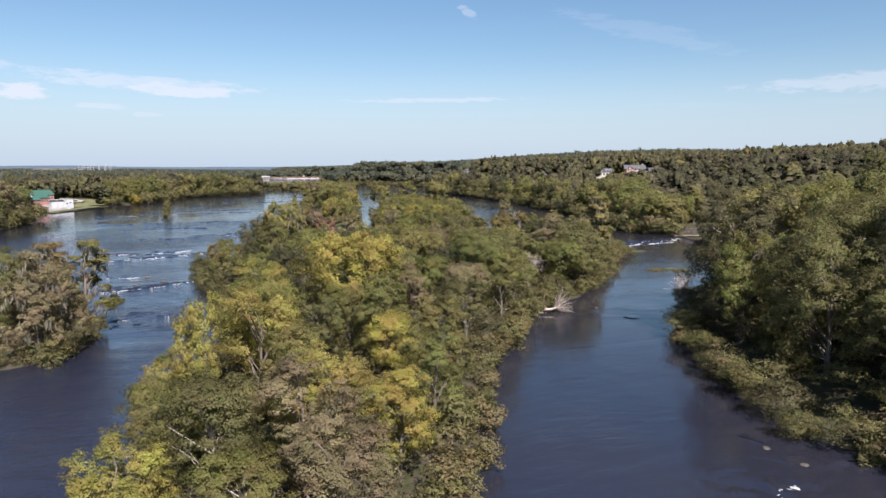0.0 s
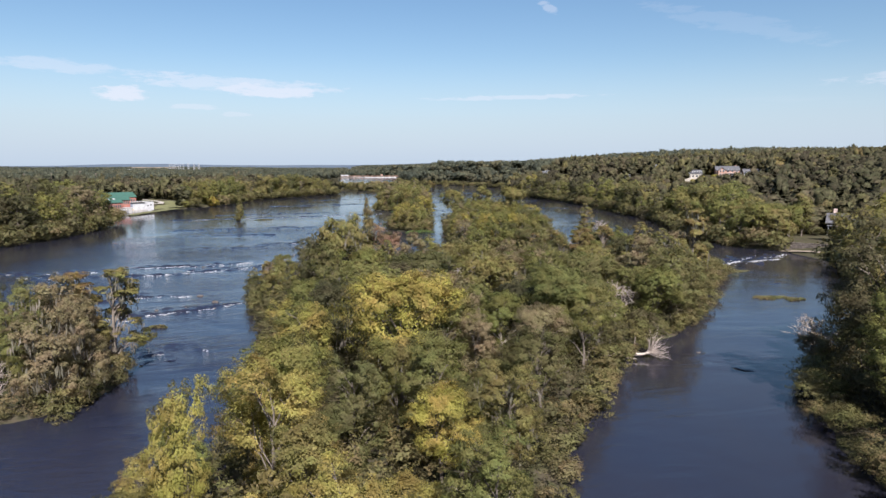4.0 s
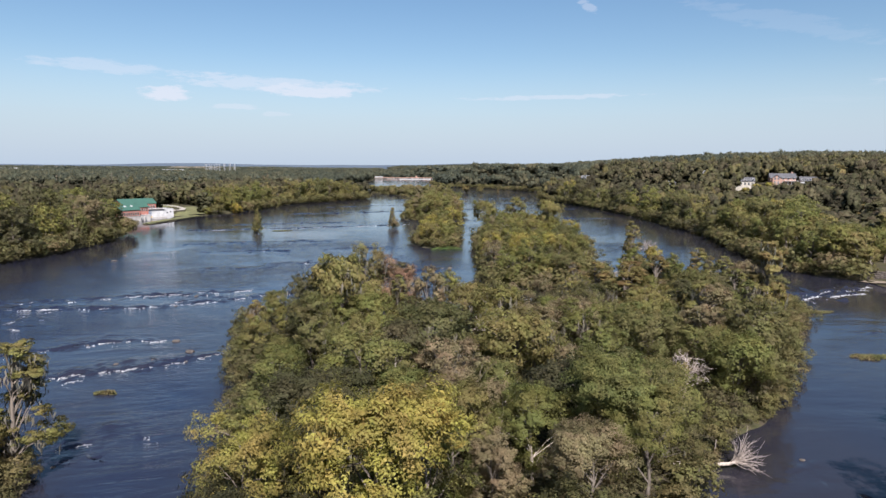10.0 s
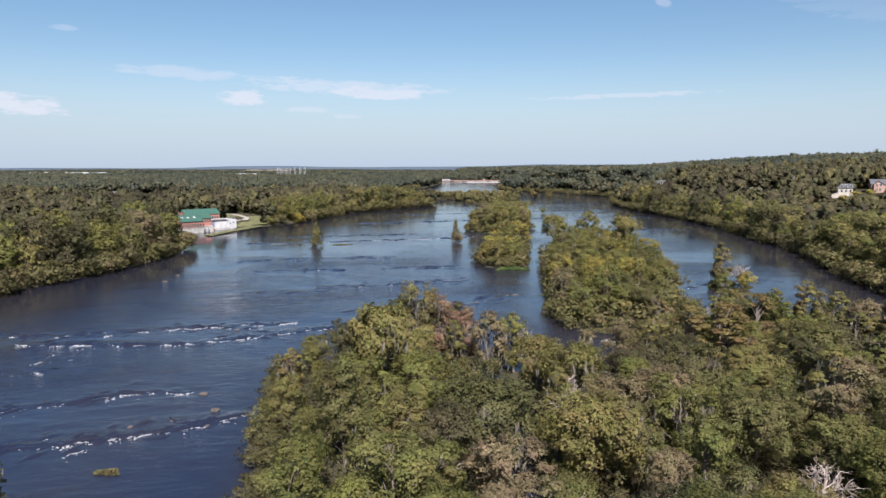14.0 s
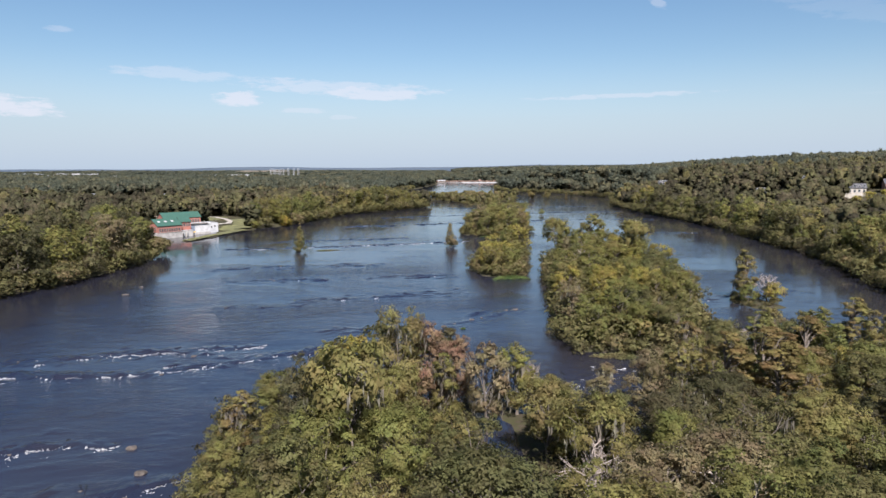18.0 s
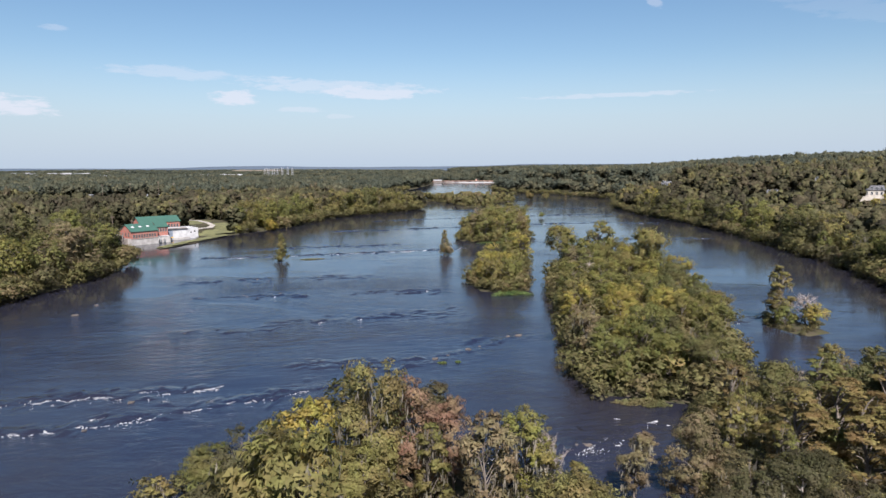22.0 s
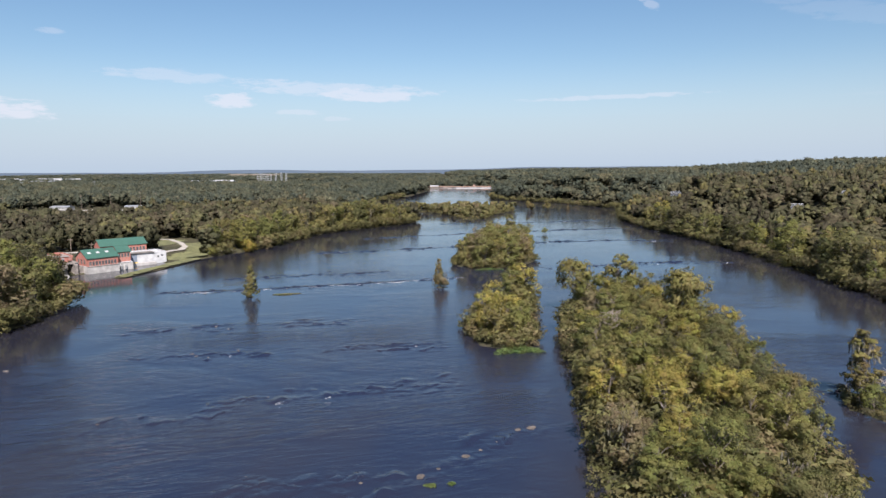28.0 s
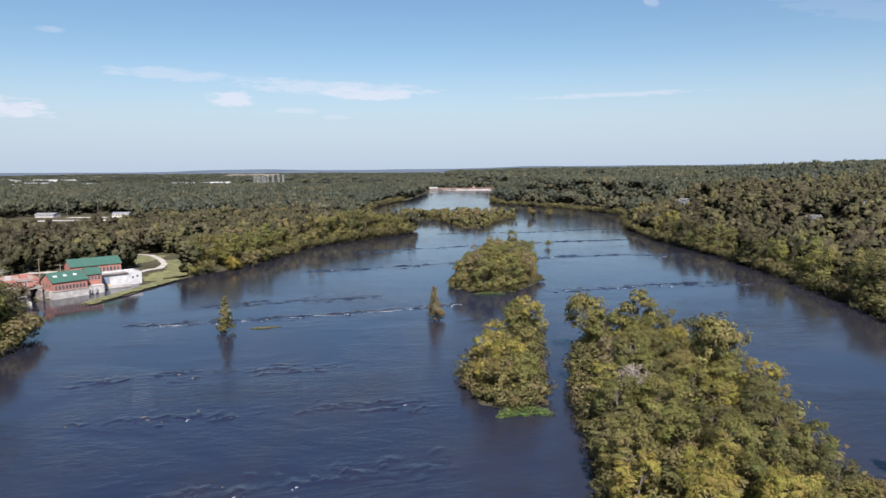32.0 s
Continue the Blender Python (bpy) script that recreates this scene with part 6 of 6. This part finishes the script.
# ---------------------------------------------------------------- the river's surface: ledges, foam, rocks, weed
LEDGES = [
    # line, foam, height
    ([(-92, 211), (-72, 210), (-55, 216), (-38, 220), (-20, 225)], 0.40, 0.30),
    ([(-78, 203), (-58, 204), (-40, 204), (-25, 212), (-8, 221), (3, 226)], 0.54, 0.34),
    ([(-62, 163), (-51, 166), (-36, 173), (-27, 173)], 0.36, 0.30),
    ([(-50, 148), (-38, 151), (-24, 156), (-15, 164)], 0.43, 0.32),
    ([(-25, 117), (-24, 121), (-21, 125), (-18, 128), (-14, 132)], 0.20, 0.25),
    ([(-64, 196), (-62, 185), (-59, 181)], 0.36, 0.25),
    ([(-14, 236), (7, 238), (17, 242), (24, 247), (32, 257), (42, 259)], 0.06, 0.26),
    ([(-46, 261), (-17, 273), (4, 281), (26, 284)], 0.05, 0.26),
    ([(-60, 303), (-49, 306), (-16, 313), (22, 317)], 0.04, 0.28),
    ([(-72, 330), (-40, 338), (0, 345)], 0.0, 0.22),
    ([(-84, 392), (-51, 398), (-22, 407), (18, 418), (30, 424)], 0.40, 0.30),
    ([(64, 446), (100, 456), (138, 462), (170, 460)], 0.16, 0.28),
    ([(-70, 420), (-40, 432), (0, 440)], 0.03, 0.25),
    ([(-50, 505), (0, 520), (60, 548), (120, 560), (170, 552)], 0.10, 0.28),
    ([(-30, 580), (40, 610), (110, 632), (165, 640)], 0.05, 0.28),
    ([(20, 690), (100, 700), (165, 720)], 0.04, 0.28),
    ([(112, 203), (122, 208), (134, 212), (147, 216)], 1.3, 0.45),
    ([(114, 200), (126, 205), (138, 209)], 1.2, 0.35),
    ([(22, 193), (32, 196), (40, 199), (50, 207)], 0.7, 0.28),
    ([(68, 223), (78, 226), (92, 232)], 0.45, 0.25),
    ([(86, 268), (93, 272), (110, 280), (125, 283)], 0.06, 0.22),
    ([(30, 45), (38, 47), (46, 48), (52, 51)], 0.16, 0.16),
    ([(30, 41), (38, 42), (47, 45)], 0.18, 0.16),
    ([(54, 63), (57, 68), (62, 74)], 0.1, 0.06),
    ([(52, 104), (58, 108), (64, 110)], 0.0, 0.06),
    ([(100, 160), (112, 166), (122, 170)], 0.0, 0.07),
]


def along(line, step):
    p = []
    for a, b in zip(line, line[1:]):
        a, b = np.array(a, float), np.array(b, float)
        n = max(1, int(np.hypot(*(b - a)) / step))
        p.extend(a + (b - a) * i / n for i in range(n))
    p.append(np.array(line[-1], float))
    return np.array(p)


def river_steps():
    """Low steps of the river's bed, over which the water folds: many short glassy ridges, white below."""
    vs, qs, n = [], [], 0
    foam = Geo()
    stones = []
    prof = [(-1.3, -0.03), (-0.6, 0.45), (-0.1, 0.95), (0.4, 1.0), (1.3, 0.5), (2.6, -0.03)]
    for k, (line, white, high) in enumerate(LEDGES):
        r = np.random.RandomState(200 + k)
        base = along(line, 0.6)
        total = len(base)
        far = base[:, 1].mean()
        for strand in range(int(total / 1.5) + 4):
            m = total if strand == 0 and white > 0.3 else int(r.uniform(8, 24)) if strand % 5 == 0 else int(r.uniform(4, 10))
            if m >= total:
                m = total - 1
            i0 = r.randint(0, max(1, total - m))
            p = base[i0:i0 + m].copy()
            m = len(p)
            d = np.gradient(p, axis=0)
            d /= np.linalg.norm(d, axis=1, keepdims=True) + 1e-9
            nrm = np.stack([-d[:, 1], d[:, 0]], 1)
            nrm *= np.sign(nrm[:, 1:2] + 1e-9)
            knots = np.arange(0, m + 4, 4)
            lean = (r.normal() * 0.35 + 0.25) * (strand % 5 > 0)
            w = r.normal() * (2.3 if strand % 5 or white < 0.3 else 0.6 * (strand > 0)) + np.interp(np.arange(m), knots, r.normal(size=len(knots)) * 0.8) + lean * 0.6 * (np.arange(m) - m / 2) + r.normal(size=m) * 0.10
            p = p + nrm * w[:, None]
            fade = np.clip(np.minimum(np.arange(m), m - 1 - np.arange(m)) / 4.0, 0, 1)
            rough = 0.35 + 0.65 * np.abs(np.interp(np.arange(m), knots, r.normal(size=len(knots))))
            hi = high * r.uniform(0.5, 1.15)
            rows = []
            for off, z in prof:
                zz = np.where(z < 0, -0.03, z * hi * rough * fade * (0.7 + 0.6 * r.random_sample(m)) - 0.02)
                rows.append(np.column_stack([p + nrm * (off * r.uniform(0.6, 1.2) + r.normal(size=m) * 0.16)[:, None], zz]))
            v = np.stack(rows, 1).reshape(-1, 3)
            vs.append(v)
            qs.append(grid_quads(m, len(prof)) + n)
            n += len(v)
            # foam below the step, broken into runs
            run = np.interp(np.arange(m), knots, r.random_sample(len(knots)))
            lit = (run < white * (1.15 if strand == 0 else 0.8 if strand % 5 == 0 else 0.25)) & (fade > 0.2)
            if m > 3 and lit.any():
                s = np.arange(0, m - 1, 0.2)
                k = np.floor(s).astype(int)
                f = (s - k)[:, None]
                q = p[k] * (1 - f) + p[k + 1] * f + nrm[k] * (-0.85 + 0.16 * r.normal(size=(len(s), 1)))
                wide = np.abs(np.interp(s, s[::3], r.normal(size=len(s[::3])))) * 0.11 * np.interp(s, s[::9], r.random_sample(len(s[::9]))) + 0.015
                wide = np.where(lit[k] & (r.random_sample(len(s)) > 0.10), wide, 0.0)
                edge = np.stack([np.column_stack([q + nrm[k] * wide[:, None], np.full(len(s), 0.03)]), np.column_stack([q, 0.05 + wide * 0.5]), np.column_stack([q - nrm[k] * (wide * r.uniform(0.8, 2.2, len(s)))[:, None], np.full(len(s), 0.02)])], 1)
                on = (wide[:-1] > 0) & (wide[1:] > 0)
                foam.q.append((grid_quads(len(s), 3).reshape(len(s) - 1, 2, 4)[on]).reshape(-1, 4) + foam.verts(edge.reshape(-1, 3)))
            for i in range(m):
                if run[i] > white * (0.75 if strand == 0 else 0.7 if strand % 5 == 0 else 0.22) or fade[i] < 0.2:
                    continue
                for _ in range(2):
                    q = p[i] + nrm[i] * (-1.0 - abs(r.normal()) * 0.45) + d[i] * r.uniform(-0.5, 0.5)
                    foam_blob(foam, q, d[i] + nrm[i] * r.normal() * 0.2, r.uniform(0.08, 0.26), r.uniform(0.010, 0.040), r, 0.05)
                if r.random_sample() < 0.3:
                    q = p[i] + nrm[i] * r.uniform(-4.0, -0.9) + d[i] * r.uniform(-0.6, 0.6)
                    foam_blob(foam, q, nrm[i] * 0.6 + d[i], r.uniform(0.08, 0.25), r.uniform(0.02, 0.05), r, 0.02)
            if r.random_sample() < 0.045 and far < 480:
                i = r.randint(m)
                stones.append((*p[i], r.uniform(0.16, 0.40)))
    _v = np.concatenate(vs)
    add("riffles", with_flow(mesh_of("riffles", _v, np.concatenate(qs), None, True), _v[:, 0], _v[:, 1]), WATER, label="glassy folds of water over rock ledges", category="riffle", kind="stuff")
    v, q, t = foam.arrays()
    add("foam", mesh_of("foam", v, q, t, True), FOAM, label="broken white foam below the ledges", category="foam", kind="stuff")
    return stones


def foam_blob(g, at, along_dir, length, width, r, lift):
    a = np.arange(7) / 7 * 2 * math.pi
    u = along_dir / (np.linalg.norm(along_dir) + 1e-9)
    w = np.array([-u[1], u[0]])
    rad = 0.75 + 0.5 * r.random_sample(7)
    ring = at + (np.cos(a) * rad * length)[:, None] * u + (np.sin(a) * rad * width)[:, None] * w
    b = g.verts(np.vstack([np.column_stack([ring, np.full(7, lift * 0.4 - 0.02)]), [[at[0], at[1], lift + 0.025]]]))
    g.t.append(np.array([[b + i, b + (i + 1) % 7, b + 7] for i in range(7)]))


STONES = river_steps()


def stone_mesh(seed):
    r = np.random.RandomState(seed)
    bm = bmesh.new()
    bmesh.ops.create_icosphere(bm, subdivisions=2, radius=1.0)
    off = r.rand(3) * 9
    for v in bm.verts:
        k = noise.noise(Vector(v.co) * 1.3 + Vector(off)) * 0.35 + noise.noise(Vector(v.co) * 3.1 + Vector(off)) * 0.12
        v.co = v.co * (1 + k)
        v.co.z *= 0.55
    me = bpy.data.meshes.new("rock")
    bm.to_mesh(me)
    bm.free()
    me.materials.append(ROCK)
    return me


_rocks = [stone_mesh(s) for s in range(4)]
_rr = np.random.RandomState(9)
EXTRA = [(-78, 283, 1.1), (-21.5, 164, 1.1), (-26, 171.5, 1.0), (22.9, 247.2, 0.9), (32.4, 258, 0.8), (34.8, 259, 0.8), (36.5, 197.5, 1.3), (16, 240.5, 0.8), (-79, 296, 0.7)]
for _i, (_x, _y, _s) in enumerate([(x, y, k * 0.7) for x, y, k in EXTRA] + STONES):
    _ob = add("rock", _rocks[_i % 4], place=Matrix.LocRotScale((_x, _y, 0.05 * _s), Euler((0, 0, _rr.rand() * 6.28)), (_s * _rr.uniform(0.9, 1.8), _s, _s * _rr.uniform(0.6, 0.9))),
              label="wet brown rock breaking the river's surface", category="rock", group="rocks in the river")


# ---- weed beds and low green growth on the water
def weed(name, x, y, rx, ry, seed, label, hue="grass", h=0.35, turn=0.0, count=1600):
    r = np.random.RandomState(seed)
    a, s = r.random_sample(count) * 6.283, np.sqrt(r.random_sample(count))
    lump = 0.75 + 0.25 * np.sin(a * 3 + seed) + 0.15 * np.sin(a * 7)
    px, py = np.cos(a) * s * rx * lump, np.sin(a) * s * ry * lump
    c, sn = math.cos(turn), math.sin(turn)
    p = np.stack([x + px * c - py * sn, y + px * sn + py * c, 0.02 + h * r.random_sample(count) * (1 - s ** 2 * 0.6)], 1)
    g = Geo()
    g.cards(p, r.normal(size=(count, 3)) * 0.6 + np.array([0, 0, 1.0]), 0.22 + 0.25 * r.random_sample(count), r)
    v, q, t = g.arrays()
    add(name, mesh_of(name, v, None, t), LEAF[hue], label=label, category="water plants", kind="stuff")


weed("weed_bed", 97.0, 150.5, 4.2, 2.0, 1, "olive green weed bed floating in the calm channel", "grass")
weed("weed_bed", 101.5, 148.0, 2.6, 1.7, 2, "olive green weed bed floating in the calm channel", "grass")
weed("reed_bed", 38.5, 309.0, 7.0, 4.5, 3, "bright green low growth at the island's tip", "reed", 1.0, 0.1, 3000)
weed("weed_bed", -27.5, 142, 1.8, 0.8, 4, "small green weed patch in the river", "grass")
weed("weed_bed", 17.5, 237.5, 1.0, 0.5, 5, "small green weed patch in the river", "reed", 0.2, 0.0, 500)
weed("weed_bed", 20.5, 238, 0.6, 0.4, 6, "small green weed patch in the river", "reed", 0.2, 0.0, 300)
weed("weed_bed", -36, 388, 5.0, 1.2, 7, "green weed strip beside a lone cypress", "grass", 0.3, 0.2)
weed("weed_bed", 112, 186, 3.0, 1.5, 8, "green weed by the island's edge", "grass")
weed("reed_bed", 42, 443.5, 7.0, 2.0, 9, "green low growth at the island's tip", "reed", 0.7)
weed("reed_bed", 50, 741, 9.0, 3.0, 10, "green low growth at the far island's tip", "grass", 1.0)
weed("reed_bed", 50, 214, 5.0, 2.4, 11, "green low growth at the long island's tip", "grass", 0.8)
weed("reed_bed", 54, 46, 4.0, 3.5, 12, "tall yellow-green reeds at the steep bank", "grass", 1.4, 0.4, 2600)


# ---- the fallen tree
def fallen_tree():
    t = thing("fallen_tree", pose(42.5, 111.0, 0.45, 0, 0, 0), "bleached fallen tree lying in the water with fine twigs", "fallen tree")
    r = np.random.RandomState(31)
    g = Geo()
    g.tube([(-4, 0.6, 0.5), (0, 0.2, 0.25), (4, -0.3, 0.1), (7.2, -0.6, 0.2), (8.6, -0.6, 0.5)], [0.34, 0.30, 0.25, 0.2, 0.14], 8)
    ob = new("trunk", g.mesh("trunk", BARK_PALE, True))
    ob.parent = t
    g = Geo()
    g.tube([(3.2, -0.2, 0.1), (4.5, -1.2, -0.1), (5.6, -1.7, -0.15)], [0.14, 0.10, 0.05], 5)
    g.tube([(6.4, -0.5, 0.2), (6.0, 0.2, 1.2), (6.3, 0.5, 2.6)], [0.12, 0.08, 0.03], 5)
    ob = new("branch", g.mesh("branch", BARK_PALE, True))
    ob.parent = t
    g = Geo()
    for _ in range(46):
        d = unit(r, 1)[0] * np.array([0.9, 1.2, 0.9]) + np.array([0.9, 0, 0.55])
        d /= np.linalg.norm(d)
        a = np.array([7.4 + r.uniform(0, 1.2), -0.6, 0.4])
        e = a + d * r.uniform(1.8, 3.6)
        m = (a + e) / 2 + r.normal(size=3) * 0.15
        g.tube([a, m, e], [0.05, 0.035, 0.010], 4)
        for _ in range(4):
            s = a + (e - a) * r.uniform(0.4, 0.95)
            g.tube([s, s + (d + unit(r, 1)[0] * 0.8) * r.uniform(0.4, 0.9)], [0.02, 0.006], 3)
    ob = new("twigs", g.mesh("twigs", DEAD, True))
    ob.parent = t
    tagged(ob, "fine grey twigs", kind="stuff")


fallen_tree()


# ---- landing stages and pale boats' huts below the hill woods
for _x, _y, _w in ((180, 640, 5), (184.5, 592, 4), (183, 678, 5)):
    _t = thing("boathouse", pose(_x, _y, 0.6, 0, 0, 8), "small white boathouse at the wooded bank", "boathouse")
    part("wall", gable_walls(-_w / 2, _w / 2, -2, 2, -1.5, 2.3, 3.4), WHITE, _t)
    part("roof", gable_roof(-_w / 2, _w / 2, -2, 2, 2.3, 3.4, 0.3), METAL, _t)
    part("door", boxes((-0.6, 0.6, -2.05, -2.01, -0.2, 1.8)), STEEL_DOOR, _t)
